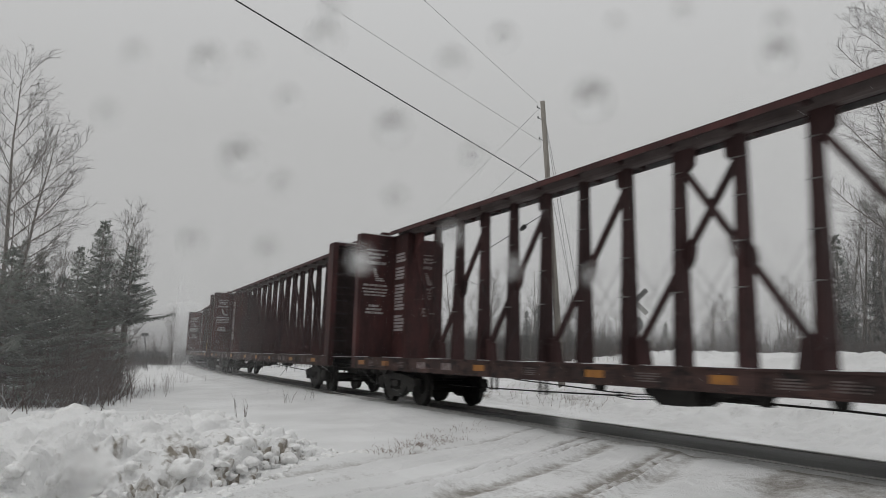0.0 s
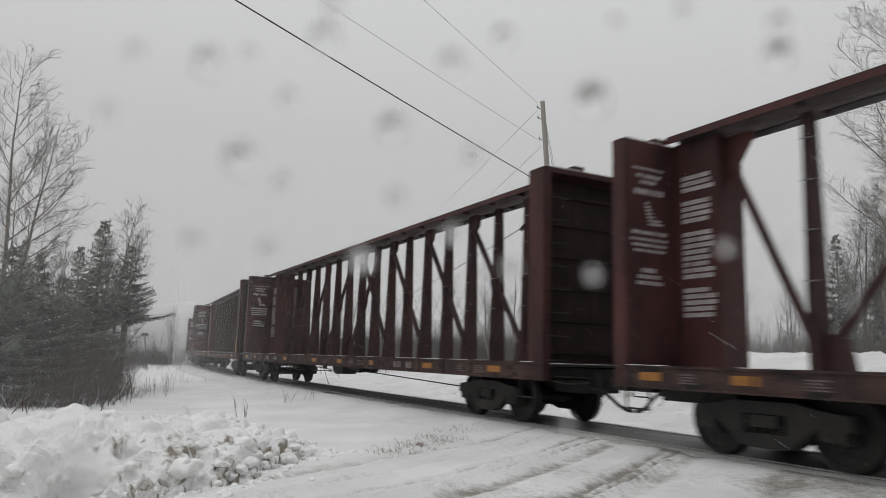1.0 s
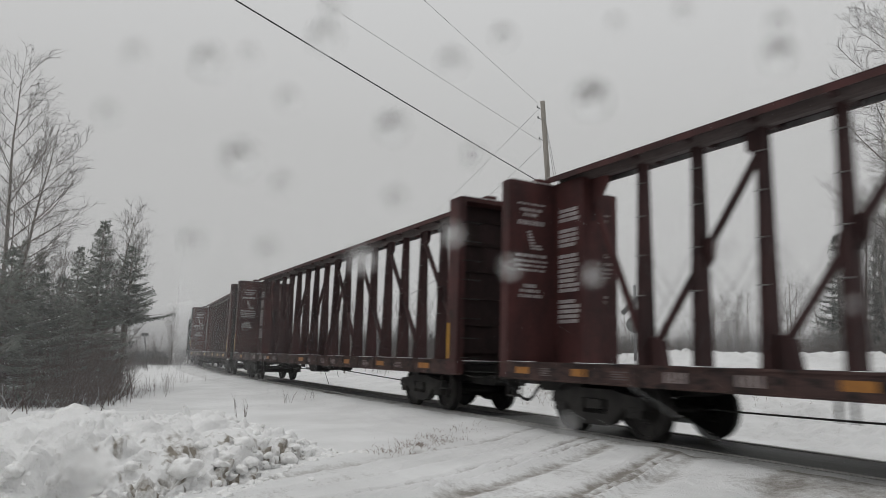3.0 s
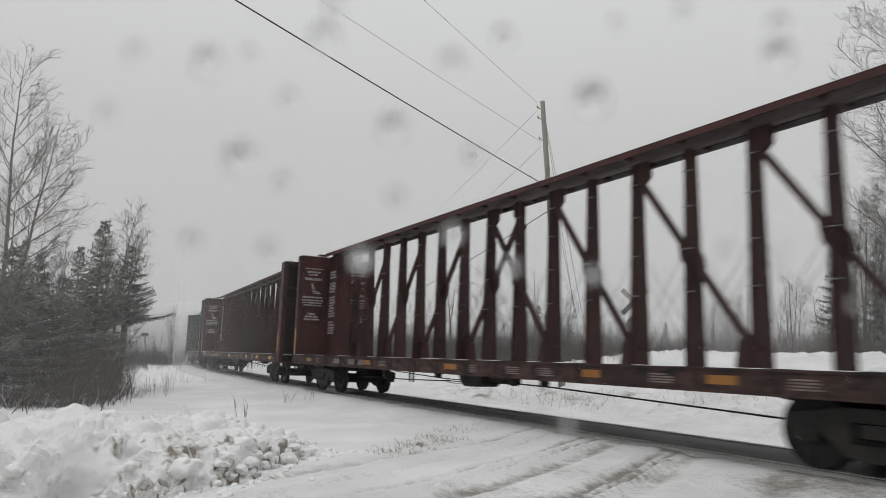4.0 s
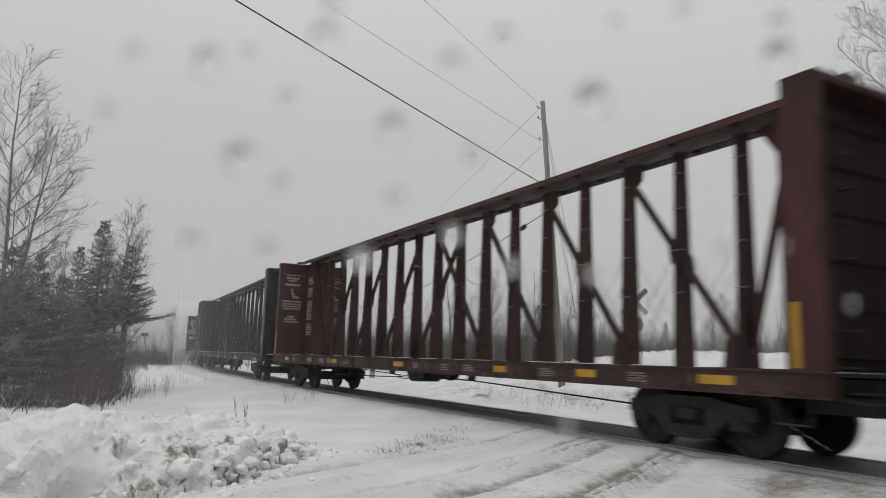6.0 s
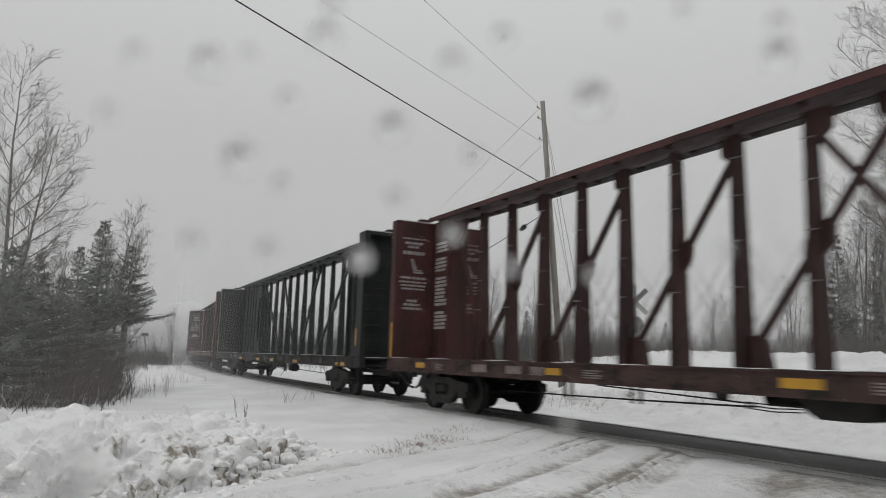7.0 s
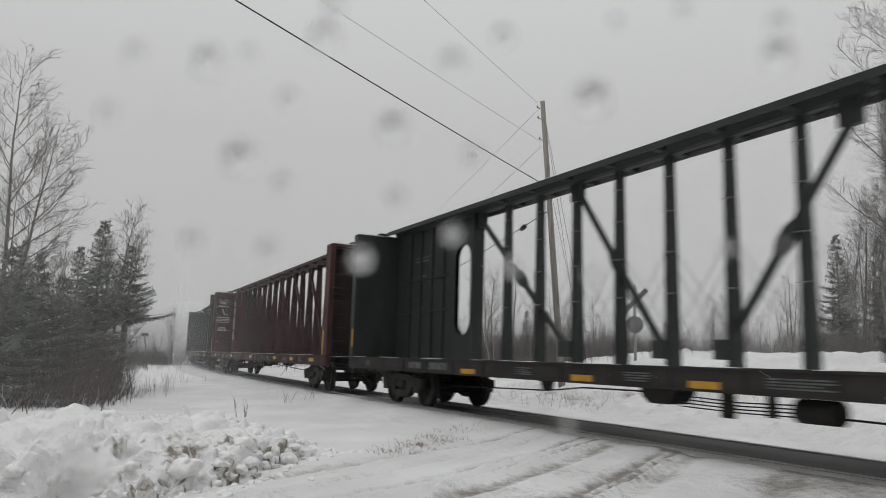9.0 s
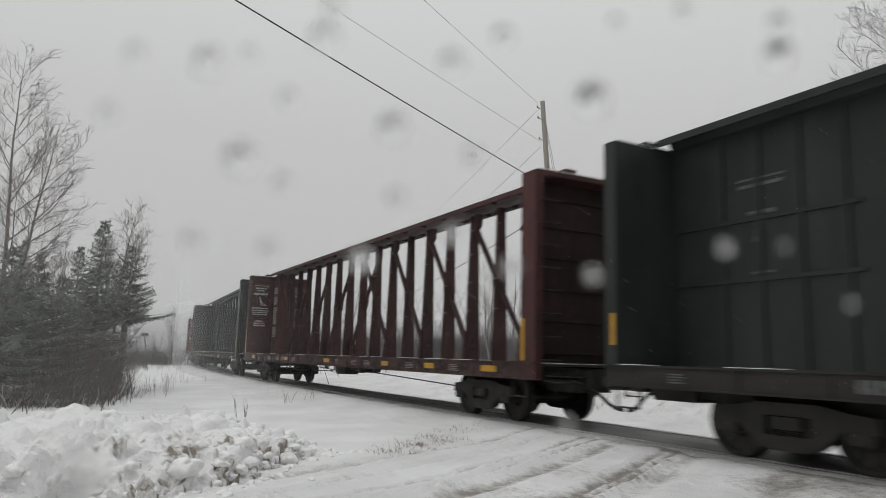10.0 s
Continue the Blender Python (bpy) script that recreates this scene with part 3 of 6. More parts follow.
def build_truss(car, paint, posts, pairs, half, foot=0.175, tip=0.08):
    """Top chord, posts and diagonals of the centre beam."""
    end = HALF - 0.24
    g = Geo()
    g.box(-end, end - 0.2, -half, half, CHORD - 0.018, CHORD)
    chord = part("top_chord", g, paint, car)
    for s in (-1, 1):
        y0, y1 = sorted((s * half, s * (half - 0.02)))
        part("chord_lip", Geo().box(-end, end - 0.2, y0, y1, CHORD - 0.115, CHORD - 0.018), RED if paint is DARKRED else paint, chord)
        # thin added plate that carries the lit tone of the lip's inner face
        y0, y1 = sorted((s * (half - 0.021), s * (half - 0.027)))
        part("lip_lining", Geo().box(-end + 0.01, end - 0.21, y0, y1, CHORD - 0.113, CHORD - 0.026), LITLIP, chord, "pale grey lining, light painted on the lip's inner face")
    part("soffit", Geo().box(-end + 0.01, end - 0.21, -half + 0.021, half - 0.021, CHORD - 0.024, CHORD - 0.0185), GREEN if paint is GREEN else DARKPANEL, chord, "dark underside of the chord")
    boxed = [(-0.20, CHORD - 0.025), (-0.13, CHORD - 0.125), (-0.06, CHORD - 0.15), (0.06, CHORD - 0.15), (0.13, CHORD - 0.125), (0.20, CHORD - 0.025)]
    part("chord_box", Geo().prism(boxed, -end + 0.02, end - 0.22, "x"), GREEN if paint is GREEN else CHORDBOX, chord, "box beam under the chord")
    me = Geo().box(-0.05, 0.05, -half + 0.022, half - 0.022, CHORD - 0.098, CHORD - 0.025).mesh("chord_stiffener", paint)
    for x in posts:
        part("chord_stiffener", me, paint, chord, at=(x, 0, 0))
    part("snow_cap", Geo().box(-end, end - 0.2, -half + 0.02, half - 0.02, CHORD, CHORD + 0.012), SNOW, chord, "thin snow on top")
    # tapered posts, shared mesh: a web between two flanges
    zb, zt = DECK - 0.03, CHORD - 0.10
    vs = []
    for z, y in ((zb, foot), (zt, tip)):
        k = 0.82 * y
        vs += [(-0.065, -y, z), (-0.052, -y, z), (-0.052, -k, z), (0.052, -k, z), (0.052, -y, z), (0.065, -y, z), (0.065, y, z), (0.052, y, z), (0.052, k, z), (-0.052, k, z), (-0.052, y, z), (-0.065, y, z)]
    me = Geo().add(vs, [tuple(reversed(range(12))), tuple(range(12, 24))] + [(i, (i + 1) % 12, (i + 1) % 12 + 12, i + 12) for i in range(12)]).mesh("post", paint)
    eye = Geo().path([(-0.085, 0.02, 0.012), (-0.08, -0.012, 0.0), (0.08, -0.012, -0.01), (0.085, 0.02, 0.0)], 0.012, 5).mesh("cable_eye", EYESTEEL)
    for x in posts:
        p = part("post", me, paint, car, at=(x, 0, 0))
        for z in (2.35, 3.05, 3.75, 4.35):
            y = foot + (tip - foot) * (z - zb) / (zt - zb)
            part("cable_eye", eye, EYESTEEL, p, "small bare-metal tie-down eye", at=(0, -y, z))
    # tie-down cables crossed from post to post, on both sides
    for a, b in zip(posts, posts[1:]):
        if abs(b - a) > 1.5 * BAY:
            continue
        for s in (-1, 1):
            for p, q in ((a, b), (b, a)):
                g = Geo().path([(p, s * (0.13 + 0.012 * (p < q)), 3.05), ((p + q) / 2, s * (0.145 + 0.012 * (p < q)), 2.22), (q, s * (0.165 + 0.012 * (p < q)), 1.42)], 0.0048, 4)
                part("tie_down_cable", g, WIRE, car, "slack steel tie-down cable")
    for i, j in pairs:
        for flip in (False, True):
            a, b = (15 - i, 15 - j) if flip else (i, j)
            if max(a, b) >= len(posts) or min(a, b) < 0:
                continue
            lo, hi = Vector((posts[a], -0.02 if flip else 0.08, DECK + 0.12)), Vector((posts[b], -0.02 if flip else 0.08, CHORD - 0.32))
            br = part("diagonal_brace", Geo().bar(lo, hi, 0.09, 0.10), paint, car)
            s = 1 if posts[b] > posts[a] else -1
            mid = (lo + hi) / 2
            g = Geo().prism([(lo.x - 0.12, DECK), (lo.x + s * 0.42, DECK), (lo.x + s * 0.34, DECK + 0.42), (lo.x, DECK + 0.52), (lo.x - s * 0.1, DECK + 0.3)], lo.y - 0.055, lo.y + 0.055)
            part("gusset", g, paint, br)
            g = Geo().prism([(hi.x, CHORD - 0.12), (hi.x - s * 0.34, CHORD - 0.12), (hi.x - s * 0.32, CHORD - 0.42), (hi.x - s * 0.12, CHORD - 0.60), (hi.x, CHORD - 0.60)], hi.y - 0.055, hi.y + 0.055)
            part("gusset", g, paint, br)
            d = (hi - lo).normalized()
            n = Vector((-d.z, 0, d.x))
            q = [mid + d * u + n * v for u, v in ((-0.30, -0.07), (-0.1, -0.17), (0.1, -0.17), (0.30, -0.07), (0.30, 0.07), (0.1, 0.17), (-0.1, 0.17), (-0.30, 0.07))]
            g = Geo().prism([(v.x, v.z) for v in q], mid.y - 0.05, mid.y + 0.05)
            part("gusset", g, paint, br)


def stadium(cx, z0, z1, r, n=10):
    top = [(cx + r * math.cos(math.pi * i / n), z1 - r + r * math.sin(math.pi * i / n)) for i in range(n + 1)]
    low = [(cx - r * math.cos(math.pi * i / n), z0 + r - r * math.sin(math.pi * i / n)) for i in range(n + 1)]
    return top + low


def build_window_web(car, paint, end):
    """A tall web plate from the bulkhead inwards, with one round-ended opening."""
    inn = end * (HALF - (FRONT_T if end > 0 else REAR_T))
    far = end * (HALF - 4.72)
    x0, x1 = sorted((inn, far))
    cx, r, z0, z1 = end * (HALF - (4.02 if end > 0 else 4.14)), 0.38, 1.75, 4.07
    hole = stadium(cx, z0, z1, r)
    bm = bmesh.new()
    outer = [(x0, DECK), (x1, DECK), (x1, CHORD - 0.11), (x0, CHORD - 0.11)]
    loops = []
    for poly in (outer, hole):
        vs = [bm.verts.new((x, 0, z)) for x, z in poly]
        loops += [bm.edges.new((vs[i], vs[(i + 1) % len(vs)])) for i in range(len(vs))]
    bmesh.ops.triangle_fill(bm, use_beauty=True, edges=loops)
    ex = bmesh.ops.extrude_face_region(bm, geom=bm.faces[:])
    for v in ex["geom"]:
        if isinstance(v, bmesh.types.BMVert):
            v.co.y += 0.10
    for v in bm.verts:
        v.co.y -= 0.05
    bmesh.ops.recalc_face_normals(bm, faces=bm.faces[:])
    me = bpy.data.meshes.new("web_plate")
    bm.to_mesh(me)
    bm.free()
    me.materials.append(paint)
    web = part("web_plate", me, paint, car)
    for k in (0.95, 1.60, 2.25, 2.90):
        x = inn - end * k
        part("web_stiffener", Geo().box(x - 0.04, x + 0.04, -0.10, 0.10, DECK, CHORD - 0.1), paint, web)
    for z in (2.45, 3.35):
        a, b = sorted((inn - end * 0.02, inn - end * 3.1))
        part("web_rib", Geo().box(a, b, -0.09, 0.09, z - 0.03, z + 0.03), paint, web)
    x = far - end * 0.03
    part("web_flange", Geo().box(x - 0.05, x + 0.05, -0.16, 0.16, DECK, CHORD - 0.1), paint, web)
    ring = Geo()
    edge, lip = stadium(cx, z0, z1, r), stadium(cx, z0 - 0.05, z1 + 0.05, r + 0.05)
    n = len(edge)
    for y in (-0.062, 0.062):
        ring.add([(x, y, z) for x, z in edge] + [(x, y, z) for x, z in lip], [(i, (i + 1) % n, (i + 1) % n + n, i + n) for i in range(n)])
    ring.add([(x, -0.062, z) for x, z in edge] + [(x, 0.062, z) for x, z in edge], [(i, i + n, (i + 1) % n + n, (i + 1) % n) for i in range(n)])
    part("window_rim", ring, paint, web, "rounded rim of the tall opening")
    g = Geo()
    x = inn - end * 1.62
    for z, w, h in ((3.96, 0.80, 0.03), (3.86, 0.74, 0.05), (3.44, 0.46, 0.06), (2.55, 0.36, 0.03)):
        g.box(x - w / 2, x + w / 2, -0.056, -0.051, z - h / 2, z + h / 2)
    for i in range(6):
        g.box(x - 0.07 - 0.012 * i, x + 0.05 - 0.012 * i + 0.03 * (i == 5), -0.056, -0.051, 3.33 - 0.06 * i - 0.028, 3.33 - 0.06 * i + 0.028)
    part("stencil_notice", g, DIMSTENCIL, web, "faded stencilled writing")["kind"] = "stuff"


def build_green_car():
    car = thing("flat_car", "dark green centre-beam flat car with tall round-ended openings", "freight car", "cars of the train")
    build_underside(car, DARKSILL, YELLOW, "green")
    for end in (1, -1):
        build_bulkhead(car, end, GREEN, True, False)
        build_window_web(car, GREEN, end)
    inner = POSTS[3:13]
    build_truss(car, GREEN, inner, [], 0.45, 0.12, 0.06)
    # diagonals fall from the web plates towards the middle
    for s in (-1, 1):
        for x0, x1 in ((HALF - 4.95, HALF - 8.2), (HALF - 8.6, HALF - 10.75)):
            top = Vector((s * x0, -0.02 * s, CHORD - 0.35))
            low = Vector((s * x1, -0.02 * s, DECK + 0.3))
            br = part("diagonal_brace", Geo().bar(low, top, 0.08, 0.10), GREEN, car)
            mid = (top + low) / 2
            part("gusset", Geo().box(low.x - 0.2, low.x + 0.2, low.y - 0.09, low.y + 0.09, DECK + 0.12, DECK + 0.42), GREEN, br)
            part("gusset", Geo().box(top.x - 0.22, top.x + 0.1, top.y - 0.06, top.y + 0.06, CHORD - 0.5, CHORD - 0.12), GREEN, br)
            d = (top - low).normalized()
            n = Vector((-d.z, 0, d.x))
            q = [mid + d * u + n * v for u, v in ((-0.26, -0.06), (-0.1, -0.12), (0.1, -0.12), (0.26, -0.06), (0.26, 0.06), (0.1, 0.12), (-0.1, 0.12), (-0.26, 0.06))]
            part("gusset", Geo().prism([(v.x, v.z) for v in q], mid.y - 0.05, mid.y + 0.05), GREEN, br)
    return car


# along the sill from the rear face: middle and length of the reflective patches, then of the stencilled lines and marks
PLATES = {"dull": (((0.75, 0.4), (2.35, 0.4), (6.95, 0.4), (10.44, 0.42), (12.9, 0.38), (15.4, 0.28), (18.75, 0.46), (21.6, 0.46)), ((1.45, 0.3), (3.3, 0.35), (8.7, 0.42), (11.6, 0.45), (13.9, 0.42), (14.6, 0.40), (20.3, 0.26), (21.07, 0.42)), ((4.2, 4), (5.4, 4), (16.9, 4), (17.6, 3))),
          "bright": (((1.85, 0.44), (6.88, 0.40), (11.5, 0.53), (16.1, 0.42), (18.63, 0.46), (21.2, 0.55)), ((2.78, 0.34), (7.9, 0.45), (12.48, 0.3), (13.9, 0.42), (14.9, 0.48), (17.6, 0.45), (19.8, 0.4)), ((4.22, 5), (5.44, 5), (6.22, 4))),
          "green": (((6.72, 0.54), (10.33, 0.52), (12.8, 0.50), (16.25, 0.55), (20.85, 0.28), (21.4, 0.35)), ((1.45, 0.3), (8.7, 0.5), (11.6, 0.6), (14.2, 0.9), (19.3, 0.5)), ((3.96, 6), (5.0, 8)))}


def build_underside(car, paint, reflector, sort):
    windows = sort == "green"
    low = 0.07 if windows else 0.0
    faint = {"green": DIMSTENCIL, "dull": GRIMYSTENCIL, "bright": FADED}[sort]
    patches, notices, marks = PLATES[sort]
    # side sills: channels with the web outwards
    for s in (-1, 1):
        ring = [(s * (SIDE + 0.025), DECK + 0.004), (s * (SIDE - 0.14), DECK + 0.004), (s * (SIDE - 0.14), DECK - 0.03), (s * (SIDE - 0.03), DECK - 0.03), (s * (SIDE - 0.03), SILL + 0.022), (s * (SIDE - 0.14), SILL + 0.022), (s * (SIDE - 0.14), SILL - 0.004), (s * (SIDE + 0.02), SILL - 0.004), (s * (SIDE + 0.02), SILL + 0.022), (s * SIDE, SILL + 0.022), (s * SIDE, DECK - 0.03), (s * (SIDE + 0.025), DECK - 0.03)]
        sill = part("side_sill", Geo().prism(ring, -HALF, HALF, "x"), paint, car)
        y0, y1 = sorted((s * (SIDE + 0.018), s * (SIDE - 0.001)))
        me = Geo().box(-0.02, 0.02, y0, y1, SILL + 0.022, DECK - 0.03).mesh("sill_stiffener", paint)
        for x in POSTS:
            part("sill_stiffener", me, paint, sill, at=(x, 0, 0))
        g = Geo()
        rnd = random.Random(5 if s < 0 else 6)
        x = -HALF + 0.3
        while x < HALF - 0.6:
            w = rnd.uniform(0.2, 1.0)
            y0, y1 = sorted((s * (SIDE + 0.028), s * (SIDE - 0.10)))
            g.box(x, min(x + w, HALF - 0.3), y0, y1, DECK + 0.004, DECK + 0.011)
            x += w + rnd.uniform(0.3, 1.6)
        part("snow_line", g, SNOW, sill, "thin snow lying along the sill")["kind"] = "stuff"
        for x, w in patches:
            y0, y1 = sorted((s * (SIDE + 0.001), s * (SIDE + 0.006)))
            part("reflector", Geo().box(-HALF + x - w / 2, -HALF + x + w / 2, y0, y1, 0.945 - low, (1.065 if not windows else 1.045) - low), reflector, sill, "yellow reflective patch")
        g = Geo()
        rnd = random.Random(8)
        for x, w in notices:
            y0, y1 = sorted((s * (SIDE + 0.001), s * (SIDE + 0.005)))
            for z in (0.925, 0.962, 0.999, 1.036):
                g.box(-HALF + x - w / 2, -HALF + x + w / 2 - rnd.uniform(0, 0.3 * w), y0, y1, z, z + 0.02)
        part("stencil_notice", g, faint, sill, "small faded white stencilled lines")["kind"] = "stuff"
        # the car's reporting marks, as plain upright bars
        g = Geo()
        y0, y1 = sorted((s * (SIDE + 0.001), s * (SIDE + 0.005)))
        for x, n in marks:
            for k in range(n):
                g.box(-HALF + x + 0.105 * k, -HALF + x + 0.105 * k + 0.078, y0, y1, 0.925, 1.075)
        part("stencil_strip", g, DIMSTENCIL if windows else FADED, sill, "strip of faded white stencilled lettering")["kind"] = "stuff"
    part("deck", Geo().box(-HALF + 0.05, HALF - 0.05, -SIDE + 0.03, SIDE - 0.03, DECK - 0.07, DECK - 0.03), BLACKSTEEL, car, "dark steel deck")
    part("snow_dust", Geo().box(-HALF + 0.5, HALF - 0.5, -SIDE + 0.2, SIDE - 0.2, DECK - 0.03, DECK - 0.018), SNOW, car, "thin snow on the deck")
    part("centre_sill", Geo().prism([(-HALF + 0.1, 0.68), (-HALF + 3.4, 0.68), (-HALF + 4.2, 0.80), (HALF - 4.2, 0.80), (HALF - 3.4, 0.68), (HALF - 0.1, 0.68), (HALF - 0.1, 1.06), (-HALF + 0.1, 1.06)], -0.33, 0.33), BLACKSTEEL, car)
    me = Geo().prism([(-SIDE + 0.04, DECK - 0.08), (SIDE - 0.04, DECK - 0.08), (SIDE - 0.04, SILL + 0.06), (0.33, 0.80), (-0.33, 0.80), (-SIDE + 0.04, SILL + 0.06)], -0.03, 0.03, "x").mesh("cross_bearer", BLACKSTEEL)
    for i in range(19):
        part("cross_bearer", me, BLACKSTEEL, car, at=(-9.0 + i, 0, 0))
    # brake gear, placed from the rear face forwards
    o = -HALF
    if windows:
        part("brake_valve", Geo().prism([(o + 11.2, 0.88), (o + 11.95, 0.88), (o + 11.9, 0.74), (o + 11.75, 0.60), (o + 11.4, 0.60), (o + 11.25, 0.70)], -0.98, -0.55), BLACKSTEEL, car)
        part("brake_cylinder", Geo().tube((o + 13.75, -0.8, 0.66), (o + 14.3, -0.8, 0.66), 0.15, n=14), BLACKSTEEL, car)
        part("hanger", Geo().box(o + 12.58, o + 12.80, -0.82, -0.78, 0.48, 0.86), BLACKSTEEL, car)
        part("hanger", Geo().box(o + 13.30, o + 13.44, -0.82, -0.78, 0.54, 0.86), BLACKSTEEL, car)
        part("lever_bracket", Geo().prism([(o + 8.45, 0.88), (o + 8.85, 0.88), (o + 8.78, 0.64), (o + 8.58, 0.64)], -0.85, -0.78), BLACKSTEEL, car)
        for k in range(4):
            part("air_pipe", Geo().path([(o + 11.9, -0.85, 0.74 - 0.05 * k), (o + 12.9, -0.80, 0.70 - 0.045 * k), (o + 14.0, -0.75, 0.73 - 0.05 * k)], 0.010, 5), BLACKSTEEL, car)
        part("brake_rod", Geo().path([(o + 4.0, -0.4, 0.52), (o + 8.6, -0.75, 0.64), (o + 9.6, -0.75, 0.74), (o + 11.3, -0.75, 0.76)], 0.015, 5), BLACKSTEEL, car)
        part("brake_rod", Geo().path([(o + 14.2, -0.7, 0.60), (HALF - 4.0, -0.4, 0.50)], 0.015, 5), BLACKSTEEL, car)
    else:
        part("brake_valve", Geo().prism([(o + 11.12, 0.88), (o + 12.12, 0.88), (o + 12.12, 0.66), (o + 12.0, 0.60), (o + 11.75, 0.59), (o + 11.42, 0.59), (o + 11.28, 0.66)], -0.98, -0.50), BLACKSTEEL, car)
        part("valve_bracket", Geo().prism([(o + 12.13, 0.88), (o + 13.3, 0.88), (o + 13.28, 0.80), (o + 12.95, 0.74), (o + 12.75, 0.79), (o + 12.35, 0.72), (o + 12.13, 0.74)], -0.82, -0.76), BLACKSTEEL, car)
        part("air_reservoir", Geo().tube((o + 12.2, -0.55, 0.78), (o + 12.85, -0.55, 0.78), 0.11, n=12), BLACKSTEEL, car)
        part("air_reservoir", Geo().tube((o + 9.5, 0.75, 0.76), (o + 10.6, 0.75, 0.76), 0.16, n=14), BLACKSTEEL, car)
        for x, w, z in ((13.1, 0.12, 0.67), (14.1, 0.13, 0.70), (9.9, 0.14, 0.72)):
            part("lever_bracket", Geo().prism([(o + x - w, 0.88), (o + x + w, 0.88), (o + x + 0.6 * w, z), (o + x - 0.6 * w, z)], -0.85, -0.76), BLACKSTEEL, car)
        for x in (6.22, 6.42, 7.95, 8.15):
            part("hanger", Geo().box(o + x - 0.02, o + x + 0.02, -0.62, -0.58, 0.54, 0.88), BLACKSTEEL, car)
        for k in range(3):
            part("air_pipe", Geo().path([(o + 10.3, -0.8, 0.72 - 0.04 * k), (o + 10.7, -0.8, 0.70 - 0.04 * k), (o + 11.1, -0.8, 0.72 - 0.04 * k)], 0.009, 5), BLACKSTEEL, car)
        part("brake_rod", Geo().path([(o + 4.0, -0.4, 0.54), (o + 6.3, -0.6, 0.575), (o + 8.0, -0.6, 0.60), (o + 10.4, -0.75, 0.66)], 0.015, 5), BLACKSTEEL, car)
        part("brake_rod", Geo().path([(o + 7.2, -0.7, 0.80), (o + 10.4, -0.78, 0.70)], 0.013, 5), BLACKSTEEL, car)
        part("brake_rod", Geo().path([(o + 12.4, -0.75, 0.72), (o + 14.1, -0.7, 0.70), (HALF - 4.0, -0.4, 0.52)], 0.016, 5), BLACKSTEEL, car)
    for end in (-1, 1):
        build_truck(car, end * TRUCK)
        x = end * HALF
        g = Geo()
        a, b = sorted((x - end * 0.2, x + end * 0.48))
        g.box(a, b, -0.07, 0.07, 0.77, 0.93)
        a, b = sorted((x + end * 0.02, x + end * 0.2))
        g.box(a, b, -0.24, 0.24, 0.70, 1.02)
        k = [(x + end * u, v) for u, v in ((0.46, -0.13), (0.62, -0.17), (0.80, -0.14), (0.86, -0.02), (0.74, 0.0), (0.70, 0.07), (0.82, 0.12), (0.76, 0.20), (0.55, 0.17), (0.46, 0.12))]
        g.prism(k, 0.71, 0.99, "z")
        coupler = part("coupler", g, BLACKSTEEL, car)
        g = Geo().path([(x + end * u, -0.3 + 0.22 * u, z) for u, z in ((0.0, 0.72), (0.2, 0.70), (0.38, 0.60), (0.55, 0.47), (0.72, 0.39), (0.86, 0.37))], 0.031, 7)
        part("brake_hose", g, RUBBER, coupler, "sagging black rubber air hose")
        part("angle_cock", Geo().tube((x - end * 0.15, -0.32, 0.74), (x + end * 0.06, -0.30, 0.70), 0.05, 0.04, 8), BLACKSTEEL, coupler)
        part("draft_housing", Geo().prism([(x - end * 0.9, 0.62), (x - end * 0.05, 0.62), (x - end * 0.02, 0.74), (x - end * 0.02, 0.84), (x - end * 0.9, 0.84)], -0.42, 0.42), BLACKSTEEL, coupler)
        for s in (-1, 1):
            part("end_grab", Geo().path([(x, s * 0.55, 0.84), (x + end * 0.30, s * 0.55, 0.8), (x + end * 0.30, s * 1.15, 0.8), (x, s * 1.15, 0.84)], 0.014, 5), BLACKSTEEL, car)
            part("sill_step", Geo().path([(x - end * 0.25, s * (SIDE - 0.02), SILL), (x - end * 0.25, s * (SIDE - 0.02), 0.53), (x - end * 0.70, s * (SIDE - 0.02), 0.53), (x - end * 0.70, s * (SIDE - 0.02), SILL)], 0.016, 5), BLACKSTEEL, car)
        part("uncoupling_lever", Geo().path([(x + end * 0.1, -1.2, 0.92), (x + end * 0.1, -0.1, 0.88), (x + end * 0.35, 0.2, 0.84)], 0.014, 5), BLACKSTEEL, car)


def wheel_mesh(s):
    g = Geo()
    n = 28
    rim = [(0.72 - 0.045, WHEEL + 0.028), (0.72 - 0.02, WHEEL + 0.026), (0.72, WHEEL), (0.82, WHEEL - 0.006), (0.825, WHEEL - 0.07), (0.79, WHEEL - 0.075), (0.77, 0.19), (0.84, 0.17), (0.84, 0.10), (0.67, 0.10), (0.67, 0.17), (0.72, 0.20), (0.69, WHEEL - 0.07), (0.675, WHEEL - 0.05)]
    vs = [(r * math.cos(2 * math.pi * i / n), s * y, r * math.sin(2 * math.pi * i / n)) for i in range(n) for y, r in rim]
    m = len(rim)
    return g.add(vs, [(i * m + k, i * m + (k + 1) % m, ((i + 1) % n) * m + (k + 1) % m, ((i + 1) % n) * m + k) for i in range(n) for k in range(m)]).mesh("wheel", TREAD)


def cap_mesh(s):
    g = Geo().tube((0, s * 0.98, 0), (0, s * 1.08, 0), 0.10, n=12)
    for k in range(3):
        a = 2 * math.pi * k / 3
        g.tube((0.05 * math.cos(a), s * 1.075, 0.05 * math.sin(a)), (0.05 * math.cos(a), s * 1.10, 0.05 * math.sin(a)), 0.016, n=6)
    return g.mesh("bearing_cap", BLACKSTEEL)


